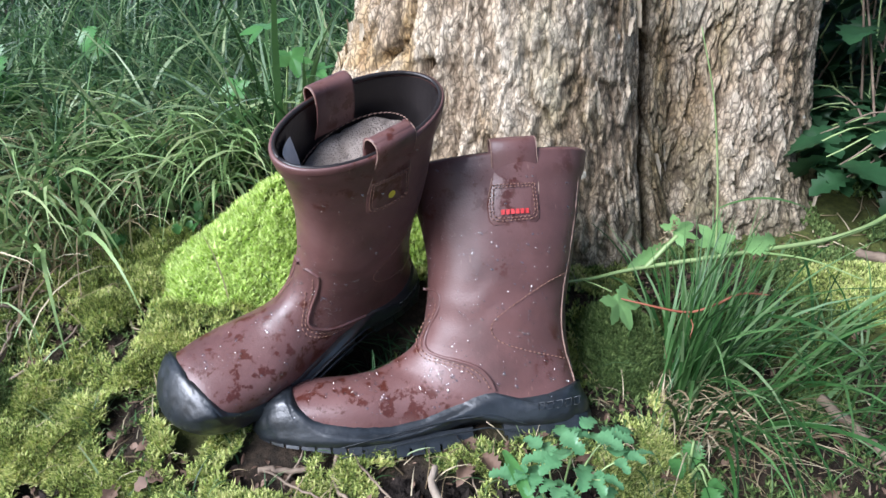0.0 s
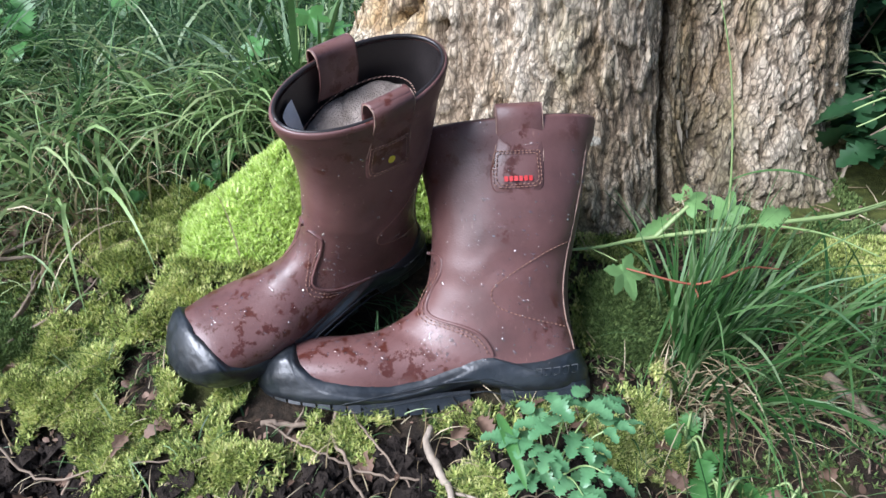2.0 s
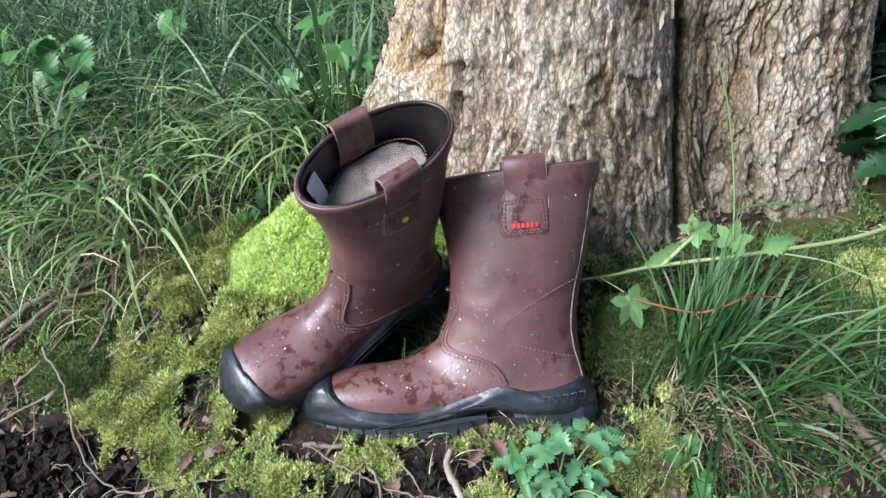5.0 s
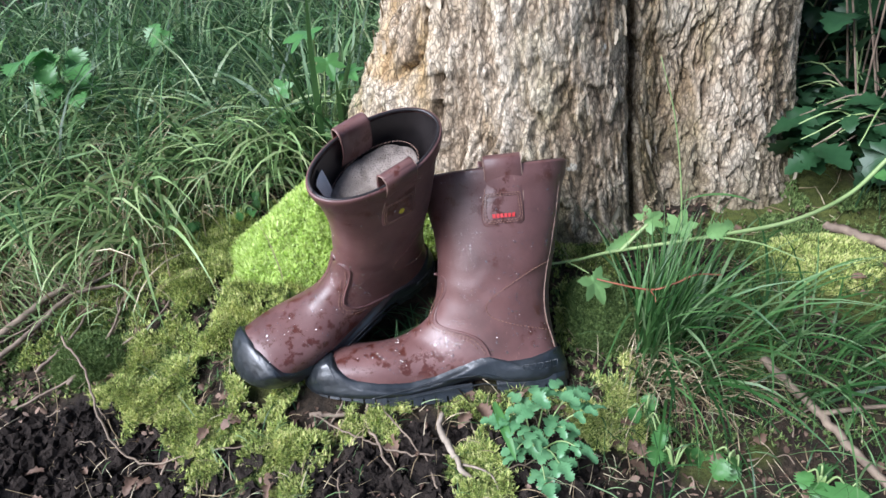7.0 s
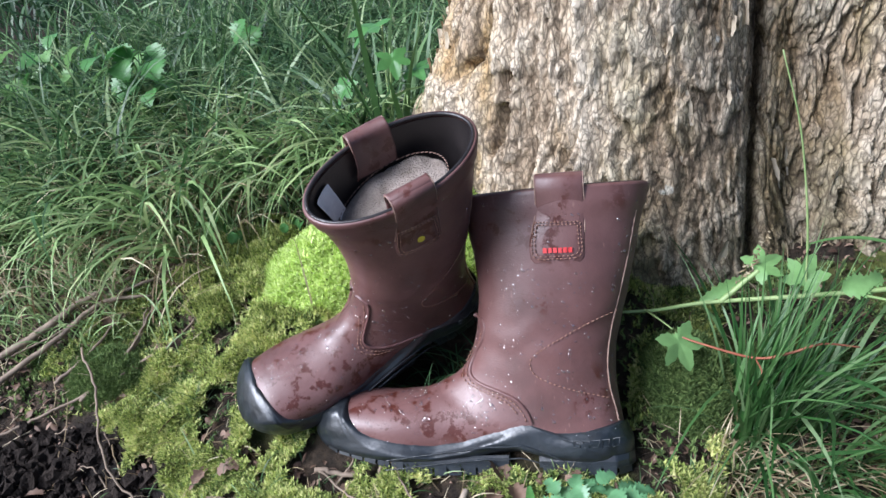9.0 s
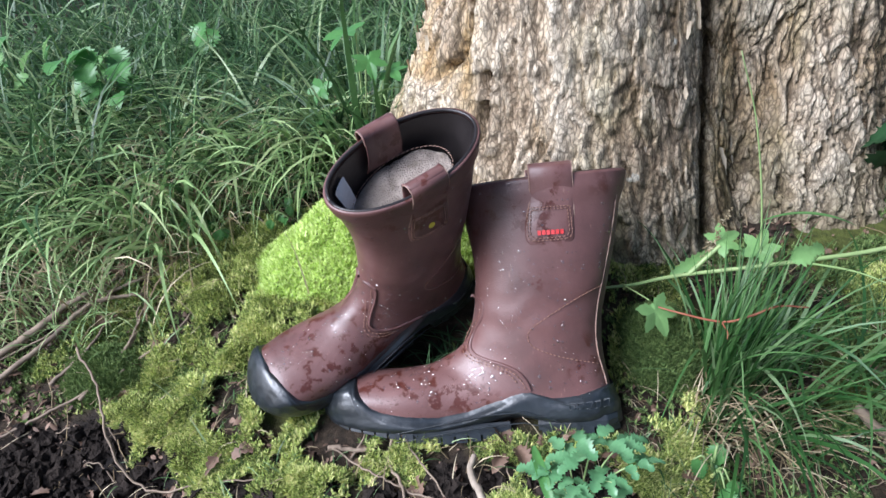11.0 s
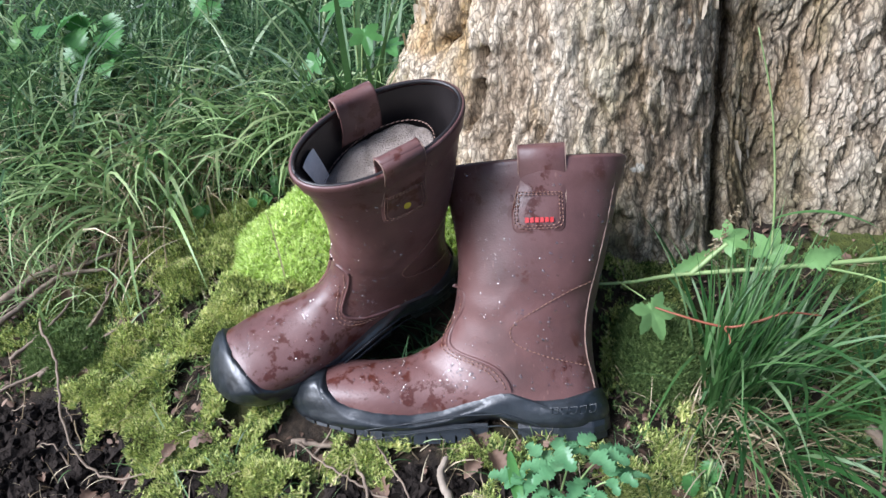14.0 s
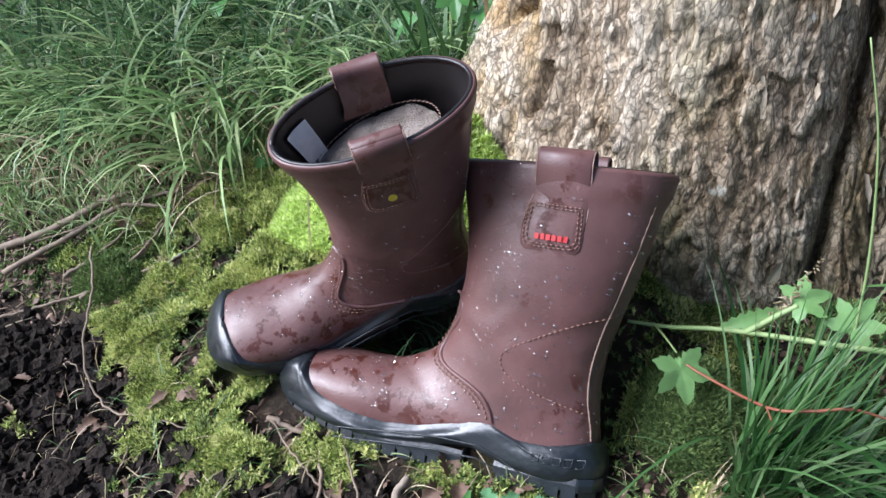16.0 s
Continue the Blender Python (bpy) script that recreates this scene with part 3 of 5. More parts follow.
def on_side(x, z, side=1, lift=0.0):
    """The point of the boot's flank at (x, z), lifted along the normal, and the normal."""
    ok = N_ARR[:, 1] * side > 0.05
    d = (S_ARR[:, 0] - x) ** 2 + (S_ARR[:, 2] - z) ** 2 + np.where(ok, 0, 1e3)
    k = np.argpartition(d, 5)[:5]
    w = 1 / (d[k] + 1e-8)
    w /= w.sum()
    nrm = Vector((w[:, None] * N_ARR[k]).sum(0)).normalized()
    y = float((w * S_ARR[k, 1]).sum())
    return Vector((x, y, z)) + nrm * lift, nrm


def leather_shape(i, th):
    """Creases and dents that worn leather has."""
    p = ring_point(RINGS[i], th)
    d = 0.0011 * noise3(p.x * 16, p.y * 16, p.z * 16, 2)
    if 0.08 < p.z < 0.19:
        d += 0.0004 * math.sin(p.z * 190 + 9 * noise3(p.x * 12, p.y * 12, 3.0, 2)) * math.exp(-((p.z - 0.13) / 0.03) ** 2)
    if p.z > 0.23:
        q = min(1.0, max(0.0, (p.z - 0.246) / 0.014))
        d += 0.0028 * q * q * (3 - 2 * q)
    return d


def sole_outline(x):
    return lin(x, (-0.008, 0.0, 0.012, 0.045, 0.09, 0.13, 0.18, 0.22, 0.25, 0.275, 0.297, 0.314, 0.323, 0.330), (0.012, 0.028, 0.038, 0.0415, 0.040, 0.043, 0.049, 0.0535, 0.054, 0.051, 0.046, 0.034, 0.021, 0.004))


def toe_spring(x):
    return lin(x, (0.19, 0.21, 0.242, 0.27, 0.296, 0.33), (0.0, 0.002, 0.010, 0.016, 0.021, 0.030))


def strip_on(points, width, lift, mat, name, side=1):
    """A narrow raised band that follows the flank through (x, z) points."""
    c = spline(points, 60)
    rows = []
    for k, (x, z) in enumerate(c):
        p, n = on_side(x, z, side, 0)
        a, b = c[max(k - 1, 0)], c[min(k + 1, len(c) - 1)]
        t = Vector((b[0] - a[0], 0, b[1] - a[1])).normalized()
        s = t.cross(n).normalized()
        rows += [p - s * width - n * 0.001, p - s * width * 0.8 + n * lift, p + s * width * 0.8 + n * lift, p + s * width - n * 0.001]
    return raw_mesh(name, [tuple(q) for q in rows], grid_faces(len(c), 4), mat)


def stitches(paths, side=1, length=0.0030, gap=0.0017, r=0.00055):
    h = Heap()
    for pts in paths:
        c = spline(pts, 300)
        seg = np.r_[0, np.cumsum(np.hypot(*np.diff(c, axis=0).T))]
        s = 0.0
        while s + length < seg[-1]:
            ends = []
            for q in (s, s + length * 0.5, s + length):
                x, z = np.interp(q, seg, c[:, 0]), np.interp(q, seg, c[:, 1])
                ends.append(on_side(x, z, side, 0.0007 if q != s + length * 0.5 else 0.0012)[0])
            h.add(*tube(ends, [r * 0.7, r, r * 0.7], 5))
            s += length + gap
    return h


def make_boot(name, label, mark, seed, vamp, loops, cap):
    cover_x = [x + lin(x, (0.25, 0.275, 0.33), (0.0, cap, cap)) for x in COVER_X]
    boot = tagged(new(name), label, "boot", "pair of boots")
    nr = len(RINGS)
    # leather upper, from the rim down into the rubber
    v = []
    for i in range(nr):
        for j in range(COLS):
            th = 2 * math.pi * j / COLS
            v.append(SURF[i * COLS + j] + SNOR[i * COLS + j] * leather_shape(i, th))
    upper = part("upper", raw_mesh("upper", [tuple(q) for q in v], grid_faces(nr, COLS, True), LEATHER), boot, "brown oiled leather upper with wet stains")
    # rolled rim and inner lining
    rim = [SURF[j] + SNOR[j] * 0.0028 for j in range(COLS)]
    c = Vector((0.064, 0, 0.272))
    rows = []
    for k, (inn, dz) in enumerate(((0.0002, -0.0030), (0.0002, 0.0), (0.0010, 0.0020), (0.0026, 0.0030), (0.0046, 0.0022), (0.0056, -0.0015))):
        for j in range(COLS):
            d = (c - rim[j])
            d.z = 0
            d.normalize()
            rows.append(rim[j] + d * inn + Vector((0, 0, dz)))
    part("collar", raw_mesh("collar", [tuple(q) for q in rows], grid_faces(6, COLS, True), LEATHER), boot, "rolled padded leather rim")
    h = Heap()
    pipe = []
    for j in range(0, COLS + 1, 2):
        q = rim[j % COLS]
        d = c - q
        d.z = 0
        pipe.append(q + d.normalized() * 0.0050 + Vector((0, 0, 0.0018)))
    h.add(*tube(pipe, [0.0021], 8))
    part("piping", h.mesh("piping", LINING), boot, "black piping inside the rim")
    rows = []
    for k in range(16):
        i = k * 2
        for j in range(COLS):
            p = ring_point(RINGS[i], 2 * math.pi * j / COLS, 0.0042 + 0.0010 * min(1, k / 4))
            w = 0.0012 * noise3(p.x * 40, p.y * 40, p.z * 40 + seed, 2)
            rows.append((p.x, p.y * (1 + w * 8), p.z - 0.001))
    part("lining", raw_mesh("lining", rows, grid_faces(16, COLS, True), LINING), boot, "smooth dark lining band inside the rim")
    rows = []
    top = 0.233
    for k, sc in enumerate((1.02, 0.985, 0.94, 0.88, 0.8, 0.7, 0.58, 0.45, 0.3, 0.15)):
        for j in range(COLS):
            th = 2 * math.pi * j / COLS
            p = ring_point(RINGS[22], th, 0.0062)
            q = Vector((0.065 + (p.x - 0.065) * sc, p.y * sc, 0))
            z = top - 0.012 * (k == 0) - 0.22 * (q.x - 0.06) + 0.002 * noise3(q.x * 30 + seed, q.y * 30, 1.0, 3)
            z -= 0.004 * max(0, 1 - abs(noise3(q.x * 14 + seed, q.y * 9, 5.0, 2)) * 11)
            rows.append((q.x, q.y, z))
    part("fleece", raw_mesh("fleece", rows, grid_faces(10, COLS, True) + [tuple(range(9 * COLS, 10 * COLS))], FLEECE), boot, "cream fleece insulation filling the shaft")
    h = Heap()
    for k in range(64):
        p = ring_point(RINGS[21], 2 * math.pi * k / 64, 0.0066)
        q = ring_point(RINGS[22], 2 * math.pi * (k + 0.6) / 64, 0.0066)
        for w in (p, q):
            w.z = 0.2365 - 0.22 * (w.x - 0.06)
        h.add(*tube([p, (p + q) / 2, q], [0.0006], 5))
    part("lining_stitching", h.mesh("lining_stitching", EDGE), boot, kind="stuff")
    # rubber shell: sole wall and toe cap
    rows, count, shell = [], 49, []
    for i in range(nr):
        row = RINGS[i]
        ths = np.linspace(0, math.pi, 160)
        inside = [t for t in ths if (lambda q: q.z < lin(q.x, cover_x, COVER_Z))(ring_point(row, t))]
        if not inside:
            continue
        shell.append((i, min(inside)))
    for i, t0 in shell:
        for k in range(count):
            th = t0 + (2 * math.pi - 2 * t0) * k / (count - 1)
            p, n = ring_point(RINGS[i], th), boot_normal(i, th)
            if n.dot(p - Vector((0.12, 0, 0.06))) < 0:
                n = -n
            e = min(k, count - 1 - k)
            rel = lin(p.x, cover_x, COVER_Z) - p.z
            d = (-0.0006, 0.0016, 0.0026, 0.0030)[min(e, 3)] if t0 > 0.01 else 0.0030
            if e > 3 or t0 <= 0.01:
                d += 0.0009 * math.exp(-((rel - 0.012) / 0.002) ** 2) + 0.0012 * (rel > 0.016)
                d -= 0.0010 * math.exp(-((math.fmod(p.y + 0.064, 0.016) - 0.008) / 0.0009) ** 2) * (p.x > 0.292) * (p.z < 0.066) * (p.z > 0.034)
            q = p + n * d
            # the sole flares out below the leather
            f = min(1.0, max(0.0, (abs(p.y) / RINGS[i][4] - 0.7) / 0.2)) * min(1.0, max(0.0, (rel - 0.004) / 0.005))
            flare = sole_outline(q.x) + 0.003
            if abs(q.y) < flare:
                q.y = math.copysign(abs(q.y) + f * (flare - abs(q.y)), q.y)
            rows.append(q)
    part("rubber_wall", raw_mesh("rubber_wall", [tuple(q) for q in rows], grid_faces(len(shell), count), RUBBER), boot, "black rubber sole wall with toe cap")
    # tread slabs with lugs
    for nm, x0, x1 in (("heel_block", -0.006, 0.086), ("forefoot_tread", 0.116, 0.328)):
        xs = np.linspace(x0, x1, 44)
        prof, rows = [], []
        for s in (1, -1):
            for x in (xs if s == 1 else xs[::-1]):
                prof.append((x, s * sole_outline(x)))
        for zz, sc in ((0.016, 0.88), (0.011, 0.955), (0.005, 0.955), (0.004, 0.93)):
            for x, y in prof:
                rows.append((x, y * sc, zz + toe_spring(x)))
        f = grid_faces(4, len(prof), True) + [tuple(range(3 * len(prof), 4 * len(prof)))]
        slab = part(nm, raw_mesh(nm, rows, f, RUBBER, False), boot, "black rubber tread")
        for s in (1, -1):
            x = x0 + 0.004
            while x < x1 - 0.008:
                w = 0.0122
                zt, za = toe_spring(x), toe_spring(x + w)
                y0, y1 = sole_outline(x) * s, sole_outline(x + w) * s
                bx = [(x, y0 * 0.975, zt), (x + w, y1 * 0.975, za), (x + w, y1 * 0.62, za), (x, y0 * 0.62, zt)]
                vv = [(a, b, c - 0.002) for a, b, c in bx] + [(a, b * 0.99, c + 0.0075) for a, b, c in bx]
                part("lug", raw_mesh("lug", vv, [(3, 2, 1, 0), (4, 5, 6, 7), (0, 1, 5, 4), (1, 2, 6, 5), (2, 3, 7, 6), (3, 0, 4, 7)], RUBBER, False), slab)
                x += 0.0145
    # raised bars moulded into the heel wall
    for k in range(5):
        x = 0.052 - 0.0085 * k
        h = Heap()
        c = [on_side(x, 0.034 - 0.0005 * k, 1, 0.0074)[0], on_side(x - 0.0055, 0.034 - 0.0005 * k, 1, 0.0074)[0], on_side(x - 0.0055, 0.028 - 0.0005 * k, 1, 0.0074)[0], on_side(x, 0.028 - 0.0005 * k, 1, 0.0074)[0]]
        h.add(*tube(c + c[:1], [0.0006], 5))
        part("raised_mark", h.mesh("raised_mark", EMBOSS), boot, "raised mark moulded in the rubber heel")
    for z0, z1 in ((0.024, 0.030), (0.016, 0.020)):
        h = Heap()
        line = [on_side(x, lin(x, (0.06, 0.1, 0.14, 0.24), (z0 - 0.008, z1, z1 - 0.002, z0 - 0.006)), 1, 0.0045)[0] for x in np.linspace(0.06, 0.24, 40)]
        for q in line:
            q.y = max(q.y, sole_outline(q.x) + 0.0034)
        h.add(*tube(line, [0.0004, 0.0011, 0.0004], 6))
        part("sole_ridge", h.mesh("sole_ridge", RUBBER), boot, "moulded ridge along the rubber wall")
    # seams and panels on both flanks
    for side in (1, -1):
        part("vamp_edge", strip_on(vamp, 0.0016, 0.0022, LEATHER, "vamp_edge", side), boot, "raised cut edge of the leather vamp")
        off = [(x + 0.004, z - 0.002) for x, z in vamp[2:]]
        off2 = [(x + 0.0085, z - 0.0035) for x, z in vamp[3:-1]]
        counter = [(0.004, 0.156), (0.03, 0.147), (0.06, 0.132), (0.084, 0.117), (0.089, 0.107), (0.083, 0.096), (0.06, 0.085), (0.029, 0.0745), (0.012, 0.068)]
        h = stitches([off, off2, counter], side)
        part("stitching", h.mesh("stitching", THREAD), boot, "tan stitching", kind="stuff")
    # back seam piping
    h = Heap()
    back = []
    for x, z in spline([(-0.024, 0.27), (-0.017, 0.24), (-0.009, 0.205), (0.001, 0.168), (0.010, 0.135), (0.0145, 0.105), (0.0135, 0.08), (0.009, 0.058), (0.007, 0.046)], 60):
        back.append(on_side(x + 0.0015, z, 1, 0.0004)[0])
    h.add(*tube(back, [0.0009], 6))
    part("back_seam", h.mesh("back_seam", EDGE), boot, "pale piped seam up the back")
    # pull loops
    for side in (1, -1):
        prof = [(0.256, 0.0022), (0.266, 0.0050), (0.277, 0.0075), (0.286, 0.0060), (0.2895, -0.001), (0.286, -0.0085), (0.275, -0.0110), (0.255, -0.0100), (0.238, -0.0085)]
        pr = spline([(0.206, 0.0014), (0.209, 0.0016), (0.225, 0.0016), (0.243, 0.0016)] + prof, 60)
        rows = []
        for z, o in pr:
            zt = min(z, 0.262)
            cxl = loops[side][0] - 0.005 * min(1, max(0, (z - 0.225) / 0.03))
            hw = loops[side][1] * lin(z, (0.206, 0.209, 0.213, 0.228, 0.25, 0.27), (0.0185, 0.0212, 0.0222, 0.0222, 0.0198, 0.0192))
            for u in (-1, -0.93, 0.93, 1):
                p, n = on_side(cxl + u * hw, zt, side)
                rows.append(Vector((p.x, p.y + side * (o - (0.0014 if abs(u) == 1 else 0)), z)))
        m = 4
        th = 0.0022
        inner = [Vector((q.x, q.y - side * th, q.z - (0.0 if k < len(rows) * 0.6 else -0.0012))) for k, q in enumerate(rows)]
        f = grid_faces(len(pr), m)
        o = len(rows)
        f2 = [tuple(i + o for i in q[::-1]) for q in f]
        sides = []
        for i in range(len(pr) - 1):
            sides += [(i * m, (i + 1) * m, o + (i + 1) * m, o + i * m), (i * m + m - 1, o + i * m + m - 1, o + (i + 1) * m + m - 1, (i + 1) * m + m - 1)]
        loop = part("pull_loop", raw_mesh("pull_loop", [tuple(q) for q in rows + inner], f + f2 + sides, LEATHER), boot, "leather pull loop folded over the rim")
        for sgn in (1, -1):
            h = Heap()
            ed = []
            for z, oo in pr[12:50]:
                cx0 = loops[side][0] - 0.005 * min(1, max(0, (z - 0.225) / 0.03)) + sgn * loops[side][1] * lin(z, (0.228, 0.25, 0.27), (0.0222, 0.0198, 0.0192))
                p, n = on_side(cx0, min(z, 0.262), side)
                ed.append(Vector((cx0, p.y + side * (oo - 0.0014), z)))
            h.add(*tube(ed, [0.0007], 5))
            part("loop_edge", h.mesh("loop_edge", EDGE), loop, "pale raw leather edge")
        box = [(0.0405, 0.2435), (0.0775, 0.2445), (0.080, 0.225), (0.080, 0.214), (0.077, 0.2105), (0.072, 0.2095), (0.048, 0.2095), (0.043, 0.2105), (0.040, 0.214), (0.040, 0.225), (0.0405, 0.2435)]
        box = [(loops[side][0] + (x - 0.060) * loops[side][1], z) for x, z in box]
        inner_row = [(loops[side][0] + (x - loops[side][0]) * 0.88, 0.227 + (z - 0.227) * 0.86) for x, z in box]
        h = Heap()
        for a, b in list(zip(box[:-1], box[1:])) + list(zip(inner_row[:-1], inner_row[1:])):
            L = math.hypot(b[0] - a[0], b[1] - a[1])
            n = max(1, int(L / 0.0035))
            for q in range(n):
                e = []
                for w in (0.15, 0.5, 0.8):
                    s = (q + w) / n
                    p, nn = on_side(a[0] + (b[0] - a[0]) * s, a[1] + (b[1] - a[1]) * s, side, 0.0)
                    e.append(p + Vector((0, side * (0.0020 + (0.0004 if w == 0.5 else 0)), 0)))
                h.add(*tube(e, [0.0005], 5))
        part("patch_stitching", h.mesh("patch_stitching", THREAD), loop, kind="stuff")
        if side == 1:
            mark(loop)
    return boot, nr


def flat_on(loop, name, mat, x0, x1, z0, z1, lift=0.0019, label=""):
    """A thin printed plate on the loop's patch."""
    rows = []
    for z in np.linspace(z0, z1, 4):
        for x in np.linspace(x0, x1, 6):
            p, n = on_side(x, z, 1)
            rows.append((x, p.y + lift, z))
    return part(name, raw_mesh(name, rows, grid_faces(4, 6), mat), loop, label)


def red_mark(loop):
    for k in range(6):
        x = 0.0425 + 0.0047 * k
        flat_on(loop, "print", RED, x, x + 0.0036, 0.2150 + 0.0001 * k, 0.2198 + 0.0001 * k, 0.0026, "red printed mark")


def yellow_mark(loop):
    rows = []
    for r in (0.0, 0.0042):
        for k in range(20):
            a = 2 * math.pi * k / 20
            x, z = 0.0725 + r * math.cos(a), 0.2235 + r * math.sin(a)
            p, n = on_side(x, z, 1)
            rows.append((x, p.y + 0.0028, z))
    sign = part("sign", raw_mesh("sign", rows, grid_faces(2, 20, True), YELLOW), loop, "small round yellow sign")


VAMP_FRONT = [(0.147, 0.152), (0.138, 0.150), (0.134, 0.143), (0.137, 0.130), (0.147, 0.114), (0.153, 0.100), (0.151, 0.092), (0.141, 0.086), (0.120, 0.079), (0.104, 0.071), (0.095, 0.060), (0.091, 0.049)]
VAMP_REAR = [(0.1495, 0.131), (0.1455, 0.129), (0.1425, 0.123), (0.147, 0.108), (0.155, 0.093), (0.163, 0.081), (0.166, 0.073), (0.160, 0.065), (0.142, 0.056), (0.120, 0.051), (0.100, 0.047)]
boot_front, _ = make_boot("boot", "brown leather work boot leaning against the tree", red_mark, 1.0, VAMP_FRONT, {1: (0.0565, 1.16), -1: (0.060, 1.12)}, 0.0)
boot_rear, _ = make_boot("boot", "brown leather work boot, open shaft showing cream fleece", yellow_mark, 4.0, VAMP_REAR, {1: (0.0735, 1.16), -1: (0.069, 1.16)}, 0.009)


def set_axes(ob, origin, toe, up, size=(1, 1, 1)):
    x = Vector(toe).normalized()
    z = Vector(up)
    z = (z - x * z.dot(x)).normalized()
    y = z.cross(x)
    m = Matrix((x, y, z)).transposed().to_4x4()
    ob.matrix_world = Matrix.Translation(origin) @ m @ Matrix.Diagonal((*size, 1))


set_axes(boot_front, (0.143, 0.5646, 0.0206), (-1, -0.10, -0.06), (0, 0.47, 0.88))
set_axes(boot_rear, (-0.044, 0.714, 0.110), (-0.72, -0.65, -0.23), (0.07, -0.38, 0.92), (0.89, 0.92, 0.94))


def make_tag():
    """White care label sewn inside the rim of the open boot."""
    rows = []
    for k in range(5):
        for j in range(7):
            th = 2 * math.pi * (-0.055 - 0.012 * j)
            p = ring_point(RINGS[1 + 3 * k], th, 0.0078 + 0.002 * math.sin(k * 0.9))
            rows.append((p.x, p.y, p.z - 0.002))
    tag = part("care_label", raw_mesh("care_label", rows, grid_faces(5, 7), WHITE), boot_rear, "white fabric care label")
    rows = []
    for k in range(2):
        for j in range(2):
            th = 2 * math.pi * (-0.075 - 0.012 * j)
            p = ring_point(RINGS[6 + 3 * k], th, 0.0098)
            rows.append((p.x, p.y, p.z - 0.002))
    part("grey_print", raw_mesh("grey_print", rows, grid_faces(2, 2), GREY), tag)


make_tag()


def make_drops(boot, count, seed, low=False):
    """Rain drops that stand on the leather and rubber."""
    r = np.random.default_rng(seed)
    h = Heap()
    made = 0
    while made < count:
        k = int(r.integers(0, len(S_ARR)))
        p, n = S_ARR[k], N_ARR[k]
        cover = lin(p[0], COVER_X, COVER_Z)
        if n[1] < -0.3 or p[2] < 0.014 or (p[2] < cover + 0.002) != low:
            continue
        if noise3(p[0] * 25 + seed, p[1] * 25, p[2] * 25, 2) < 0.10 and r.random() < 0.88:
            continue
        rad = (0.0005 + 0.0007 * r.random() ** 3) if low else (0.0006 + 0.0012 * r.random() ** 3)
        off = 0.0028 if low else leather_shape(k // COLS, 2 * math.pi * (k % COLS) / COLS) - 0.0002
        a = Vector(n).orthogonal().normalized()
        b = Vector(n).cross(a)
        st = 1 + 0.8 * r.random()
        v = []
        for lv, (rr, hh) in enumerate(((1.0, 0.0), (0.92, 0.35), (0.6, 0.62))):
            for q in range(8):
                w = 2 * math.pi * q / 8
                v.append(Vector(p) + Vector(n) * (off + hh * rad) + (a * math.cos(w) * st + b * math.sin(w)) * rr * rad)
        v.append(Vector(p) + Vector(n) * (off + 0.72 * rad))
        f = grid_faces(3, 8, True) + [(16 + q, 16 + (q + 1) % 8, 24) for q in range(8)]
        h.add(v, f)
        made += 1
    part("rain_water", h.mesh("rain_water", WATER), boot, "clear rain drops", kind="stuff")


make_drops(boot_front, 800, 3)
make_drops(boot_rear, 560, 5)
make_drops(boot_front, 330, 8, True)
make_drops(boot_rear, 300, 9, True)


# ---- grass ----
def blades(base, length, width, heading, bend, droop, segs=6):
    """Verts and faces of many bent blades; all arguments are arrays."""
    n = len(base)
    s = np.linspace(0, 1, segs + 1)
    ang = (1.45 - bend[:, None] * 0.5) - droop[:, None] * s[None, :] ** 1.4
    ds = length[:, None] / segs
    out = np.concatenate([np.zeros((n, 1)), np.cumsum(np.cos(ang[:, :-1]) * ds, 1)], 1)
    up = np.concatenate([np.zeros((n, 1)), np.cumsum(np.sin(ang[:, :-1]) * ds, 1)], 1)
    hx, hy = np.cos(heading)[:, None], np.sin(heading)[:, None]
    sway = (rng.normal(0, 0.04, (n, 1)) * length[:, None]) * s[None, :] ** 2
    px = base[:, 0:1] + out * hx - sway * hy
    py = base[:, 1:2] + out * hy + sway * hx
    pz = base[:, 2:3] + up
    w = width[:, None] * (1 - s[None, :] ** 2.2) * 0.5 * (0.6 + 0.4 * np.minimum(1, s[None, :] * 4))
    tw = rng.uniform(-0.6, 0.6, (n, 1)) + rng.uniform(-0.8, 0.8, (n, 1)) * s[None, :]
    sx, sy = -hy * np.cos(tw), hx * np.cos(tw)
    sz = np.sin(tw) * np.ones_like(px)
    a = np.stack([px + w * sx, py + w * sy, pz + w * sz], -1)
    b = np.stack([px - w * sx, py - w * sy, pz - w * sz], -1)
    v = np.stack([a, b], 2).reshape(-1, 3)
    k = np.arange(n)[:, None] * (2 * (segs + 1)) + 2 * np.arange(segs)[None, :]
    f = np.stack([k, k + 1, k + 3, k + 2], -1).reshape(-1, 4)
    return v, f


def ground_many(x, y):
    return np.array([ground_z(a, b) for a, b in zip(x, y)])


def grass_field(name, label, n, where, length, width, mat, droop=(0.6, 2.0)):
    xy = where(n)
    x, y = xy[:, 0], xy[:, 1]
    base = np.stack([x, y, ground_many(x, y) - 0.006], -1)
    v, f = blades(base, rng.uniform(*length, n), rng.uniform(*width, n), rng.uniform(0, 2 * math.pi, n), rng.uniform(0, 1.2, n), rng.uniform(*droop, n))
    return tagged(new(name, raw_mesh(name, v, f, mat)), label, "grass", kind="stuff")


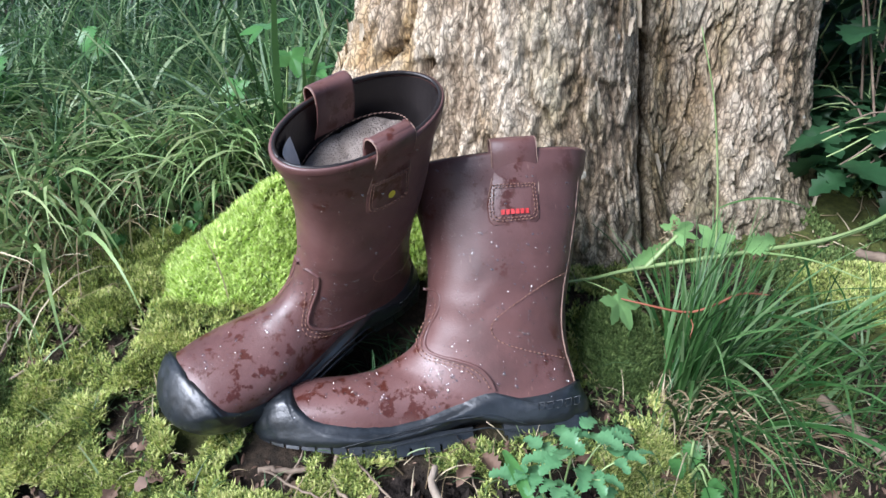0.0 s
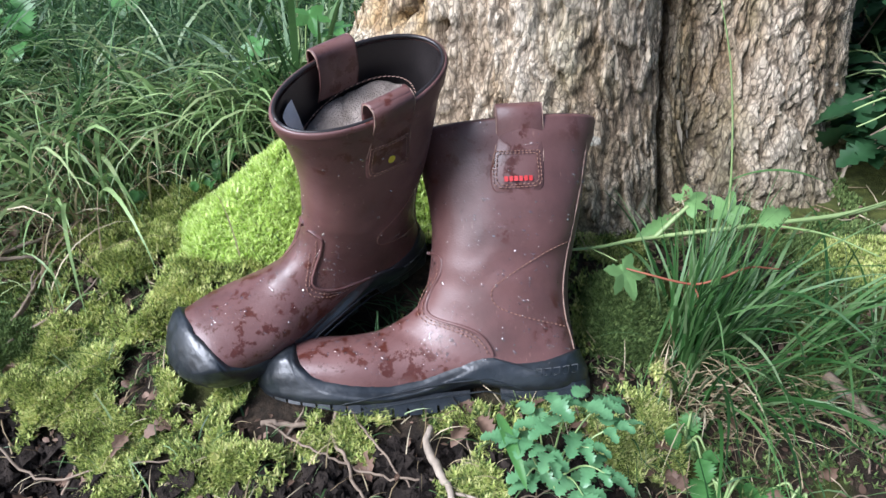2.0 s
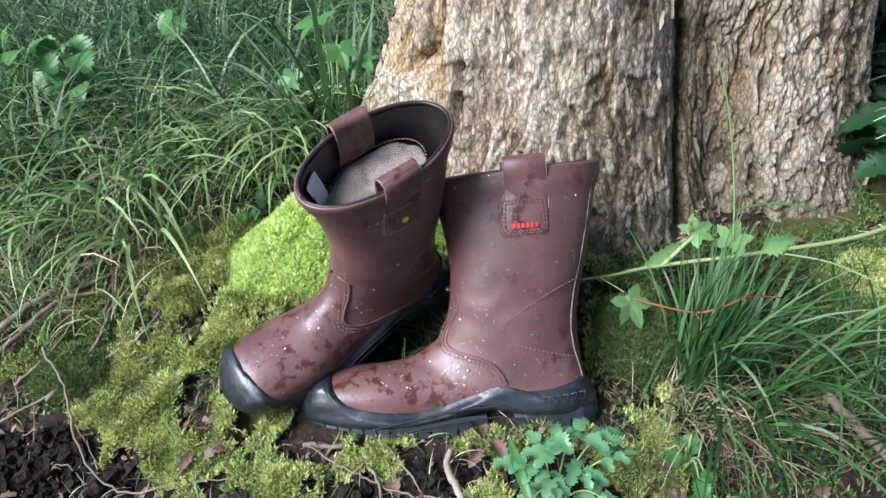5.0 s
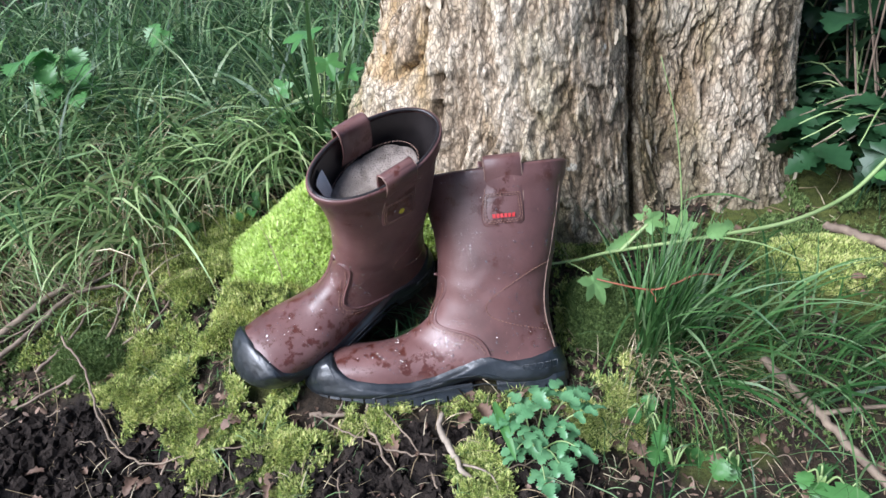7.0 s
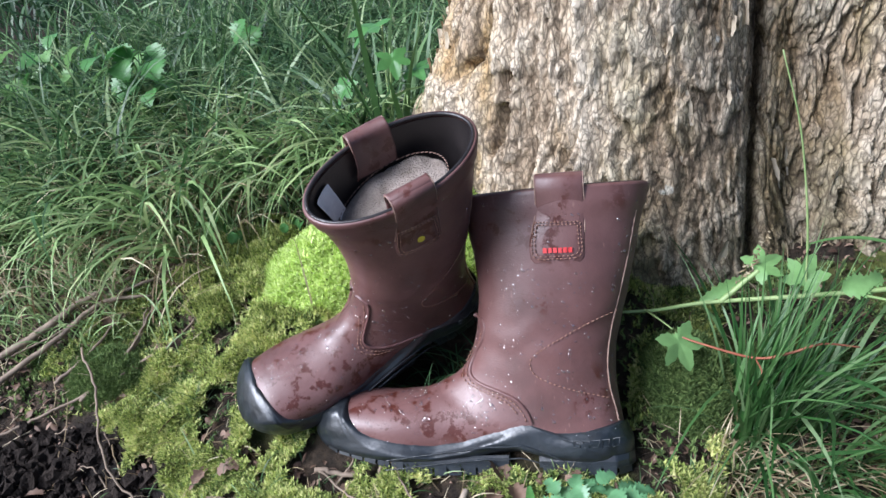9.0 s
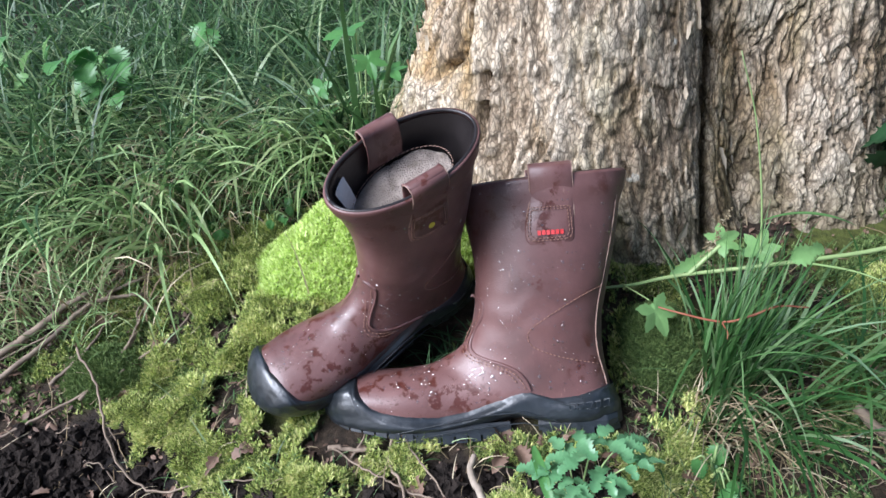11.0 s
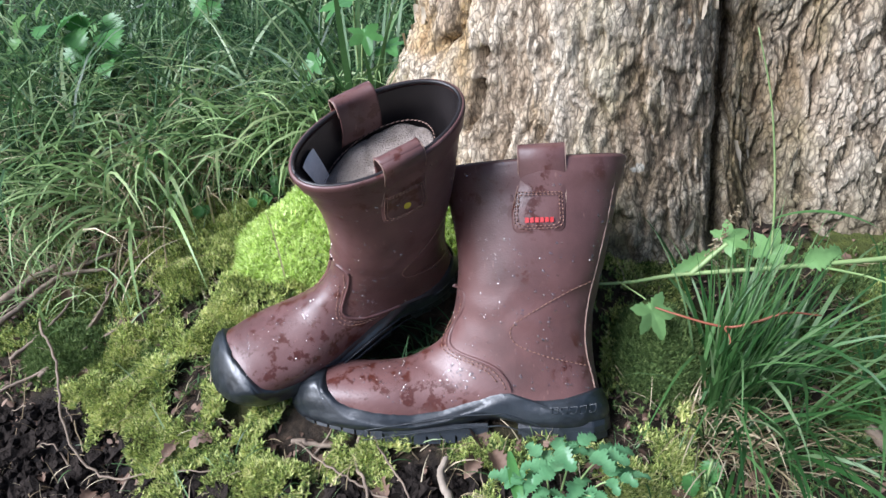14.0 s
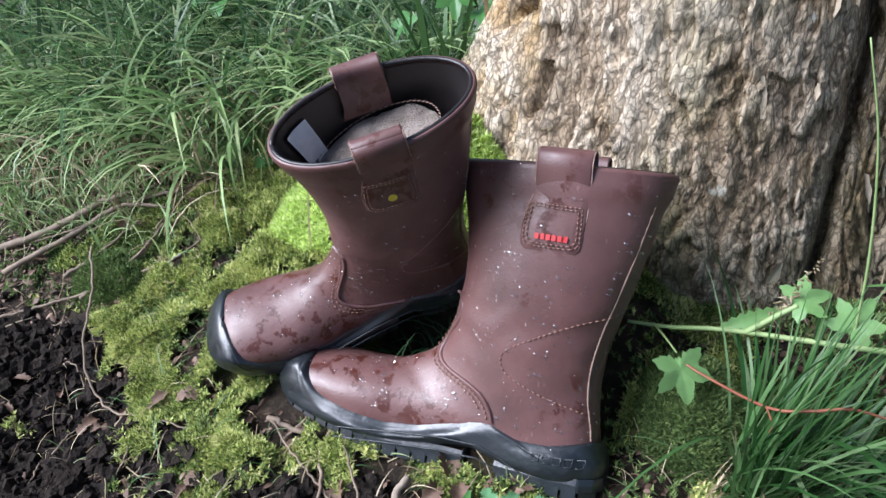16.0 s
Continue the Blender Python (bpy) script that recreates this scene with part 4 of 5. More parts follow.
def blocked(x, y):
    """Inside the trunk or under a boot."""
    if trunk_sdf(x, y, 0.12) < 0.0:
        return True
    for o, d in (((0.143, 0.5646), (-1, -0.10)), ((-0.044, 0.714), (-0.72, -0.65))):
        l = math.hypot(*d)
        u = ((x - o[0]) * d[0] + (y - o[1]) * d[1]) / l
        w = abs(-(x - o[0]) * d[1] + (y - o[1]) * d[0]) / l
        if -0.01 < u < (0.33 if d[0] < -0.9 else 0.295) and w < 0.034:
            return True
    return False


def spread(n, x0, x1, y0, y1, keep):
    """n places in a rectangle, thinned by keep(x, y), a chance from 0 to 1."""
    out = []
    while len(out) < n:
        x, y = rng.uniform(x0, x1), rng.uniform(y0, y1)
        if rng.random() < keep(x, y) and not blocked(x, y):
            out.append((x, y))
    return np.array(out)


def meadow_keep(x, y):
    edge = 0.82 + 0.06 * math.sin(x * 11) + (0.10 if -0.33 < x else 0) - 0.10 * max(0, min(1, (-x - 0.45) / 0.2))
    if y < edge:
        return 0.04 if y > edge - 0.06 else 0.0
    return min(1.0, max(0.12, 0.65 + 1.0 * noise3(x * 6, y * 6, 11.0, 2)))


# ---- grass of the bank ----
grass_field("meadow_grass", "long green grass arching over on the bank", 3500, lambda n: spread(n, -1.25, 0.02, 0.70, 1.75, meadow_keep), (0.12, 0.34), (0.003, 0.0085), GRASS, (0.8, 2.8))
grass_field("fine_grass", "fine green grass between the broad blades, tinted dark as if shaded", 4200, lambda n: spread(n, -1.25, 0.02, 0.74, 1.75, meadow_keep), (0.10, 0.28), (0.002, 0.004), SHADED_GRASS, (0.4, 2.2))
# far blades take the dark copy: tree shade is painted in
grass_field("far_grass", "dense long grass farther up the bank", 5000, lambda n: spread(n, -3.4, 0.3, 1.7, 4.6, lambda x, y: 1.0 if x < 0.1 else 0.5), (0.2, 0.45), (0.006, 0.012), SHADED_GRASS, (0.5, 2.2))
grass_field("short_grass", "short green grass and seedlings between moss", 3400, lambda n: spread(n, -1.1, -0.1, 0.68, 1.3, lambda x, y: 0.8 if y > 0.76 + 0.05 * math.sin(x * 14) else 0.08), (0.02, 0.08), (0.0015, 0.0035), GRASS, (0.2, 1.6))
grass_field("dry_grass", "pale dry grass stems lying on the bank", 1700, lambda n: spread(n, -1.15, -0.22, 0.62, 1.06, lambda x, y: 0.03 if x > -0.40 and y < 0.88 else (1.0 if y > 0.74 else (0.9 if x < -0.45 else 0.25))), (0.06, 0.22), (0.0012, 0.003), STRAW, (1.2, 2.4))
# dark copy again, for the shade in the gap between the boots
grass_field("boot_grass", "thin green grass growing between the boots", 260, lambda n: np.array([(rng.uniform(-0.09, 0.06), rng.uniform(0.615, 0.66)) for _ in range(n)]), (0.05, 0.13), (0.0015, 0.003), SHADED_GRASS, (1.6, 3.2))


grass_field("pale_grass", "short pale green grass lying over the bank", 2400, lambda n: spread(n, -1.15, -0.36, 0.58, 0.90, lambda x, y: 0.0 if x > -0.42 and y < 0.86 else (0.9 if x < -0.5 or y > 0.74 else 0.12)), (0.03, 0.12), (0.0015, 0.0035), GRASS_PALE, (1.0, 2.5))


grass_field("thin_grass", "thin green blades growing through the moss", 260, lambda n: spread(n, -0.42, 0.22, 0.38, 0.56, lambda x, y: 0.7 if soil_or_shade_at(x, y) < 0.6 else 0.15), (0.02, 0.07), (0.001, 0.0024), GRASS, (0.8, 2.6))
grass_field("fallen_straw", "pale dry straws lying on the moss", 420, lambda n: spread(n, -0.50, 0.24, 0.37, 0.60, lambda x, y: 0.8), (0.02, 0.06), (0.0008, 0.0018), STRAW, (1.6, 2.0))


def arching(n):
    x, y = rng.uniform(-1.05, -0.22, n), 0.74 + 0.46 * rng.random(n) ** 1.3
    y = np.where(x > -0.45, np.maximum(y, 0.93 + 0.1 * rng.random(n)), y)
    base = np.stack([x, y, ground_many(x, y) - 0.004], -1)
    vv, ff = blades(base, rng.uniform(0.14, 0.30, n), rng.uniform(0.004, 0.008, n), rng.normal(-1.6, 0.7, n), rng.uniform(0.3, 1.4, n), rng.uniform(1.2, 2.6, n), 8)
    tagged(new("arching_grass", raw_mesh("arching_grass", vv, ff, GRASS_PALE)), "broad pale grass blades arching over the moss", "grass", kind="stuff")


arching(1500)


def tuft(name, label, cx, cy, count, radius, length, width, mat, head=None, droop=(0.8, 2.4), lean=(0.2, 1.6)):
    a = rng.uniform(0, 2 * math.pi, count)
    rr = radius * np.sqrt(rng.uniform(0, 1, count))
    x, y = cx + rr * np.cos(a), cy + rr * np.sin(a)
    base = np.stack([x, y, ground_many(x, y) - 0.004], -1)
    hd = a + rng.normal(0, 0.5, count)
    if head is not None:
        hd = np.where(rng.random(count) < head[1], rng.normal(head[0], 0.7, count), hd)
    if cx > 0.2:
        # they droop down the bank, away from the boots
        hd = np.where(np.cos(hd) < -0.55, rng.uniform(-2.1, 1.3, count), hd)
    v, f = blades(base, rng.uniform(*length, count), rng.uniform(*width, count), hd, rng.uniform(*lean, count), rng.uniform(*droop, count), 8)
    return tagged(new(name, raw_mesh(name, v, f, mat)), label, "grass tuft", kind="stuff")


tuft("grass_tuft", "tussock of long green grass beside the tree", 0.290, 0.605, 120, 0.06, (0.14, 0.30), (0.0026, 0.0056), TUFT, (-0.9, 0.35), (0.8, 2.3), (0.2, 1.2))
tuft("grass_tuft", "upright vivid green grass blades in the tussock", 0.268, 0.625, 165, 0.032, (0.09, 0.21), (0.0024, 0.0048), TUFT, None, (0.0, 0.8), (0.0, 0.5))
tuft("dead_tussock", "amber withered blades at the foot of the tussock", 0.262, 0.60, 190, 0.04, (0.02, 0.07), (0.001, 0.0026), STRAW, None, (0.4, 1.8), (0.2, 1.6))
tuft("dead_tussock", "pale dead blades hanging from the tussock", 0.285, 0.585, 130, 0.055, (0.05, 0.14), (0.001, 0.0026), STRAW, (-1.2, 0.5), (0.8, 1.7), (0.7, 1.7))
tuft("grass_tuft", "long grass drooping over the lower bank", 0.45, 0.61, 80, 0.07, (0.12, 0.30), (0.0024, 0.0055), TUFT, (-0.7, 0.5), (1.0, 2.4))
tuft("grass_tuft", "tall broad grass blades beside the trunk", -0.215, 0.985, 46, 0.05, (0.22, 0.42), (0.006, 0.012), GRASS, None, (0.2, 1.7), (0.0, 0.9))
grass_field("bank_grass", "grass hanging over the lower bank", 220, lambda n: spread(n, 0.22, 0.62, 0.36, 0.60, lambda x, y: 0.6), (0.05, 0.16), (0.0012, 0.003), TUFT, (1.0, 2.8))


# ---- moss ----
def moss_mesh(places, size, mat, name, slim=0.20):
    """Small shoots, each a star of pointed leaflets round a short stem."""
    n = len(places)
    v, f = np.zeros((n, 6, 3, 3)), None
    for k in range(6):
        a = rng.uniform(0, 2 * math.pi, n)
        el = rng.uniform(0.25, 1.25, n)
        s = size * rng.uniform(0.6, 1.3, n)
        d = np.stack([np.cos(a) * np.cos(el), np.sin(a) * np.cos(el), np.sin(el)], -1)
        side = np.stack([-np.sin(a), np.cos(a), np.zeros(n)], -1)
        base = places + np.stack([np.zeros(n), np.zeros(n), rng.uniform(-0.3, 0.5, n) * size], -1)
        v[:, k, 0] = base - side * (s * slim)[:, None]
        v[:, k, 1] = base + side * (s * slim)[:, None]
        v[:, k, 2] = base + d * s[:, None]
    v = v.reshape(-1, 3)
    f = np.arange(len(v)).reshape(-1, 3)
    return raw_mesh(name, v, f, mat, False)


def on_ground(xy, lift=0.0):
    return np.stack([xy[:, 0], xy[:, 1], ground_many(xy[:, 0], xy[:, 1]) + lift], -1)


def lumps(x, y):
    """Rounded cushions a few centimetres across, in the moss carpet."""
    d = noise.voronoi(Vector((x * 21 + 0.4 * noise3(x * 9, y * 9, 1.0, 2), y * 26, 0.5)))[0][0]
    return 0.017 * max(0.0, 1 - 1.3 * d * d) * max(0.0, min(1.0, 0.65 + 1.6 * noise3(x * 7, y * 7, 13.0, 2)))


def carpet(count, x0, x1, y0, y1, keep, lift, size, mat, label):
    """Many shoots scattered over the ground, placed cell by cell."""
    nx, ny = int((x1 - x0) / 0.006), int((y1 - y0) / 0.006)
    gx, gy = x0 + (np.arange(nx) + 0.5) * 0.006, y0 + (np.arange(ny) + 0.5) * 0.006
    k = np.array([[0.0 if blocked(x, y) else keep(x, y) for x in gx] for y in gy])
    z = np.array([[ground_z(x, y) + lift(x, y) for x in gx] for y in gy])
    dzx, dzy = np.gradient(z, axis=1) / 0.006, np.gradient(z, axis=0) / 0.006
    c = rng.choice(nx * ny, count, p=(k / k.sum()).ravel())
    iy, ix = np.divmod(c, nx)
    dx, dy = rng.uniform(-0.003, 0.003, count), rng.uniform(-0.003, 0.003, count)
    p = np.stack([gx[ix] + dx, gy[iy] + dy, z[iy, ix] + dzx[iy, ix] * dx + dzy[iy, ix] * dy], -1)
    return tagged(new("moss", moss_mesh(p, size, mat, "moss")), label, "moss", kind="stuff")


def lumpy_keep(x, y):
    m = moss_at(x, y)
    return m * (0.12 + 70 * lumps(x, y)) if m > 0.02 else 0.0


carpet(62000, -0.58, 0.24, 0.37, 0.86, lumpy_keep, lumps, 0.0064, MOSS, "yellow-green moss carpet in small cushions on the bank")
carpet(19000, -0.70, 0.95, 0.36, 1.10, lambda x, y: 0.06 * (soil_or_shade_at(x, y) < 0.3) * (0.5 < y < 0.86) + (0.6 if x < 0.1 else 0.35) * moss_at(x, y) * (noise3(x * 8, y * 8, 21.0, 2) > 0.0), lambda x, y: 0.6 * lumps(x, y) + 0.002, 0.0062, MOSS_DARK, "darker green moss among the litter")


def mound(name, label, cx, cy, rx, ry, height, count, size, mat, under, turn=0.0, steep=0.0):
    """A cushion: a rounded body with shoots all over it."""
    rows, nu, nv = [], 40, 14
    def at(u, w):
        wob = 1 + 0.10 * noise3(math.cos(u) * 2 + cx * 9, math.sin(u) * 2, cy * 5, 2)
        a, b = rx * wob * math.sin(w) * math.cos(u), ry * wob * math.sin(w) * math.sin(u)
        x, y = cx + a * math.cos(turn) - b * math.sin(turn), cy + a * math.sin(turn) + b * math.cos(turn)
        rise = max(0.0, 1 - math.sin(w)) ** steep if steep else max(0.0, math.cos(w)) ** 1.35
        z = ground_z(x, y, False) - 0.006 + height * rise * (1 + 0.18 * noise3(x * 30, y * 30, 1.0, 3))
        return (x, y, z)
    for k in range(nv):
        for j in range(nu):
            rows.append(at(2 * math.pi * j / nu, 0.02 + (math.pi / 2 - 0.02) * k / (nv - 1)))
    body = tagged(new(name, raw_mesh(name, rows, grid_faces(nv, nu, True) + [tuple(range(nu))], under)), label, "moss cushion")
    pts = []
    while len(pts) < count:
        u, w = rng.uniform(0, 2 * math.pi), math.acos(rng.uniform(0, 1)) if rng.random() < 0.6 else math.asin(math.sqrt(rng.uniform(0, 1)))
        p = at(u, min(w, 1.56))
        pts.append((p[0], p[1], p[2] + 0.0005))
    part("moss_cover", moss_mesh(np.array(pts), size, mat, "moss_cover"), body, kind="stuff")
    return body


UNDER_LIGHT = mat_plain("moss_body", [(0.3, (0.15, 0.22, 0.03)), (0.7, (0.32, 0.42, 0.08))], 120, 0.95, 0.9, 0.004, bump_scale=260)
UNDER_DARK = mat_plain("moss_body_dark", [(0.3, (0.04, 0.07, 0.012)), (0.7, (0.1, 0.15, 0.025))], 120, 0.95, 0.9, 0.004, bump_scale=260)
mound("moss_cushion", "bright green moss cushion behind the boots", -0.140, 0.785, 0.225, 0.112, 0.140, 20000, 0.0078, MOSS_LIGHT, UNDER_LIGHT, 0.51, 0.85)
mound("moss_cushion", "green moss clump on the edge of the bank", -0.485, 0.565, 0.062, 0.04, 0.026, 4000, 0.0058, MOSS_DARK, UNDER_DARK)
mound("moss_cushion", "moss clump at the foot of the tree", 0.20, 0.655, 0.055, 0.05, 0.045, 4200, 0.007, MOSS_DARK, UNDER_DARK)
mound("moss_cushion", "yellow-green moss on a root", 0.53, 0.77, 0.10, 0.06, 0.025, 6000, 0.006, MOSS, UNDER_DARK)


# ---- leaves ----
def leaf_shape(length, width, lobes=0, teeth=0, fold=0.35, droop=0.6, twist=0.0, rows=13):
    """Verts and faces of one leaf along +x, with a raised fold at the midrib."""
    v = []
    for k in range(rows):
        u = k / (rows - 1)
        w = math.sin(math.pi * min(1, u * 0.94 + 0.06)) ** 0.75
        if lobes:
            w *= 0.42 + 0.72 * abs(math.cos(math.pi * lobes * (u - 0.08)))
        if teeth:
            w *= 1 + 0.22 * ((k % 2) * 2 - 1)
        w *= width * 0.5
        a = -droop * u
        x, z = length * (math.sin(droop * u) / droop if droop > 0.01 else u), -length * (1 - math.cos(droop * u)) / max(droop, 0.01)
        sw = 0.10 if lobes else 0.0
        for s in (-1, -0.5, 0, 0.5, 1):
            v.append((x + sw * abs(s) * w, s * w, z + abs(s) * w * fold + 0.06 * w * math.sin(9 * u + s * 2)))
    return v, grid_faces(rows, 5)


def palmate(size, cup=0.25):
    """Verts and faces of a five-lobed toothed leaf, its stalk at the origin, along +x."""
    n = 66
    v = [(size * 0.35, 0.0, 0.0)]
    for ring in (0.35, 0.7, 1.0):
        for k in range(n):
            a = (2 * math.pi * k / n + math.pi) % (2 * math.pi) - math.pi
            peak = max(l * max(0.0, 1 - abs(a - c) / 0.52) for c, l in ((0.0, 0.36), (1.05, 0.29), (-1.05, 0.29), (2.1, 0.22), (-2.1, 0.22)))
            r = size * (0.29 - 0.10 * (abs(a) > 2.8) + peak * ring + 0.018 * ((k % 3) - 1) * (ring == 1.0)) * ring
            y = r * math.sin(a)
            v.append((size * 0.35 + r * math.cos(a), y, cup * abs(y) * 0.7 - cup * r * r / size + 0.03 * size * ring * math.sin(3 * a)))
    f = [(0, 1 + k, 1 + (k + 1) % n) for k in range(n)]
    for q in range(2):
        f += [(1 + q * n + k, 1 + (q + 1) * n + k, 1 + (q + 1) * n + (k + 1) % n, 1 + q * n + (k + 1) % n) for k in range(n)]
    return v, f


def place(shape, at, heading, pitch=0.0, roll=0.0, scale=1.0):
    m = Matrix.Translation(at) @ Euler((roll, -pitch, heading)).to_matrix().to_4x4() @ Matrix.Scale(scale, 4)
    return [m @ Vector(q) for q in shape[0]], shape[1]


def leaf_part(parent, shape, mat, at, heading, pitch=0.0, roll=0.0, scale=1.0, name="leaf", label=""):
    v, f = place(shape, at, heading, pitch, roll, scale)
    return part(name, raw_mesh(name, [tuple(q) for q in v], f, mat), parent, label)


def stem_part(parent, pts, radii, mat, name="stem", sides=6, n=24):
    v, f = tube(spline(pts, n), radii, sides)
    return part(name, raw_mesh(name, [tuple(q) for q in v], f, mat), parent)


# herb with divided leaves in front of the boot's heel
def make_herb():
    bx, by = 0.100, 0.452
    b0 = Vector((bx, by, ground_z(bx, by)))
    herb = tagged(new("herb_plant"), "small herb with divided light green leaves", "plant")
    sh = leaf_shape(0.023, 0.019, 1, 1, 0.3, 0.6, rows=15)
    r = random.Random(5)
    fronds = [(0.148, 0.470, 0.088), (0.118, 0.470, 0.090), (0.165, 0.455, 0.075), (0.135, 0.440, 0.062), (0.085, 0.470, 0.068), (0.062, 0.458, 0.052), (0.128, 0.415, 0.030), (0.100, 0.430, 0.052), (0.150, 0.425, 0.045), (0.078, 0.435, 0.025), (0.112, 0.405, 0.010)]
    for x, y, z in fronds:
        tip = Vector((x, y, z))
        mid = b0.lerp(tip, 0.55) + Vector((0, 0, 0.018))
        stem_part(herb, [b0, mid, tip], [0.0012, 0.0007], STALK, "stem", 5, 12)
        hd = math.atan2(tip.y - b0.y, tip.x - b0.x) + r.uniform(-0.3, 0.3)
        for k in range(5):
            side = (k - 2) * 0.62
            back = tip - Vector((math.cos(hd), math.sin(hd), 0)) * 0.010 * abs(k - 2)
            leaf_part(herb, sh, LEAF_HERB, back + Vector((0, 0, r.uniform(-0.003, 0.003))), hd + side + r.uniform(-0.2, 0.2), r.uniform(-0.1, 0.25), r.uniform(-0.3, 0.3), r.uniform(0.7, 1.1))
    # one long blade that hangs beside it
    leaf_part(herb, leaf_shape(0.085, 0.011, 0, 0, 0.3, 1.0), LEAF, (0.055, 0.49, 0.05), -1.35, 0.3, 0.2, 1.0, "blade")


make_herb()


# long pale stalk with toothed leaves, lying across the foot of the tree
def make_stalk():
    st = tagged(new("thistle_stalk"), "pale green stalk with toothed leaves leaning by the tree", "plant")
    main = [(0.128, 0.668, 0.128), (0.165, 0.673, 0.131), (0.214, 0.684, 0.137), (0.333, 0.690, 0.154), (0.450, 0.722, 0.158), (0.545, 0.78, 0.164), (0.600, 0.81, 0.202), (0.64, 0.82, 0.26)]
    stem_part(st, main, [0.0016, 0.0024, 0.0029, 0.0032], STALK, "stem", 8, 60)
    stem_part(st, [(0.345, 0.69, 0.155), (0.40, 0.675, 0.152), (0.45, 0.655, 0.138)], [0.0016, 0.0008], STALK, "side_stem", 6)
    stem_part(st, [(0.150, 0.672, 0.131), (0.165, 0.655, 0.132), (0.178, 0.640, 0.132)], [0.0011, 0.0008], STALK, "leaf_stem", 6)
    toothed = palmate(0.050)
    leaf_part(st, toothed, LEAF_PALE, (0.176, 0.640, 0.136), -0.75, -0.85, 0.15, 1.0)
    stem_part(st, [(0.225, 0.685, 0.138), (0.245, 0.69, 0.160), (0.258, 0.695, 0.172)], [0.0032, 0.0022], STALK, "leaf_stem", 6)
    leaf_part(st, palmate(0.045, 0.4), LEAF_PALE, (0.248, 0.693, 0.170), 0.5, 0.35, 0.5, 0.9)
    leaf_part(st, leaf_shape(0.06, 0.014, 0, 1, 0.3, 0.3, rows=17), LEAF_PALE, (0.205, 0.684, 0.137), 0.35, 0.45, 0.9, 1.0)
    leaf_part(st, palmate(0.05, 0.35), LEAF_PALE, (0.296, 0.690, 0.153), 1.0, 0.9, 0.4, 0.85)
    leaf_part(st, leaf_shape(0.05, 0.03, 1, 1, 0.3, 0.8, rows=17), LEAF_PALE, (0.335, 0.690, 0.157), 0.2, 0.4, 0.9, 0.9)
    leaf_part(st, leaf_shape(0.06, 0.03, 1, 1, 0.3, 0.8, rows=17), LEAF, (0.585, 0.80, 0.185), -0.4, 0.1, 0.3, 0.9)
    # dry seed head beside it
    h = Heap()
    r = random.Random(3)
    for k in range(60):
        u = k / 60
        c = Vector((0.235 + 0.032 * u, 0.70, 0.135 + 0.085 * u))
        d = Vector((r.uniform(-1, 1), r.uniform(-1, 0.4), r.uniform(-0.6, 0.8))) * 0.012 * (1.2 - u)
        h.add(*tube([c, c + d * 0.5, c + d], [0.0002, 0.0009, 0.0003], 4))
    part("seed_head", h.mesh("seed_head", STRAW), st, "dry pale seed head", kind="stuff")


make_stalk()
vine = tagged(new("vine"), "thin reddish runner trailing over the tussock", "vine")
stem_part(vine, [(0.18, 0.64, 0.126), (0.205, 0.632, 0.123), (0.255, 0.628, 0.114), (0.285, 0.63, 0.122), (0.312, 0.635, 0.132), (0.345, 0.64, 0.128)], [0.0008, 0.0013, 0.0013, 0.0008], REDSTALK, "stem", 6, 40)
stem_part(vine, [(0.255, 0.628, 0.114), (0.262, 0.622, 0.102), (0.258, 0.615, 0.090)], [0.001, 0.0005], REDSTALK, "side_stem", 5)


grass_stem = tagged(new("grass_stem"), "single tall thin grass stem before the trunk", "grass")
stem_part(grass_stem, [(0.315, 0.69, ground_z(0.315, 0.69)), (0.305, 0.695, 0.14), (0.295, 0.70, 0.228), (0.276, 0.70, 0.32), (0.252, 0.70, 0.392)], [0.0013, 0.0011, 0.0006], STALK, "stem", 6, 30)
leaf_part(grass_stem, leaf_shape(0.10, 0.005, 0, 0, 0.3, 1.2), TUFT, (0.297, 0.70, 0.20), -0.4, 0.7, 0.2, 1.0, "blade")


# broad-leaved weed beside the trunk
def make_weed(name, label, bx, by, leaves, seed, size, mat, lob=1):
    w = tagged(new(name), label, "plant")
    r = random.Random(seed)
    b0 = Vector((bx, by, ground_z(bx, by)))
    sh = palmate(size, 0.3) if lob else leaf_shape(size, size * 0.85, 0, 1, 0.22, 0.7, rows=15)
    for x, y, z in leaves:
        tip = Vector((x, y, z))
        stem_part(w, [b0, b0.lerp(tip, 0.5) + Vector((0, 0, 0.02)), tip], [0.0018, 0.001], STALK, "stem", 5, 12)
        leaf_part(w, sh, mat, tip, r.uniform(-2.6, -0.6), r.uniform(-0.9, 0.1), r.uniform(-0.4, 0.4), r.uniform(0.75, 1.2))
    return w


make_weed("weed", "broad-leaved green weed among grass blades", -0.235, 0.99, [(-0.29, 1.0, 0.285), (-0.265, 0.97, 0.25), (-0.215, 0.985, 0.33), (-0.205, 0.96, 0.23), (-0.19, 1.0, 0.30), (-0.24, 1.03, 0.36), (-0.31, 0.95, 0.20)], 4, 0.06, LEAF)
r_ = random.Random(11)
for k in range(9):
    bx, by = r_.uniform(-1.05, -0.62), r_.uniform(0.95, 1.35)
    z0 = ground_z(bx, by)
    make_weed("weed", "leafy seedling with oval green leaves in the grass", bx, by, [(bx + r_.uniform(-0.07, 0.07), by + r_.uniform(-0.07, 0.05), z0 + r_.uniform(0.05, 0.2)) for _ in range(7)], 20 + k, 0.05, LEAF if k % 3 else LEAF_PALE, 0)
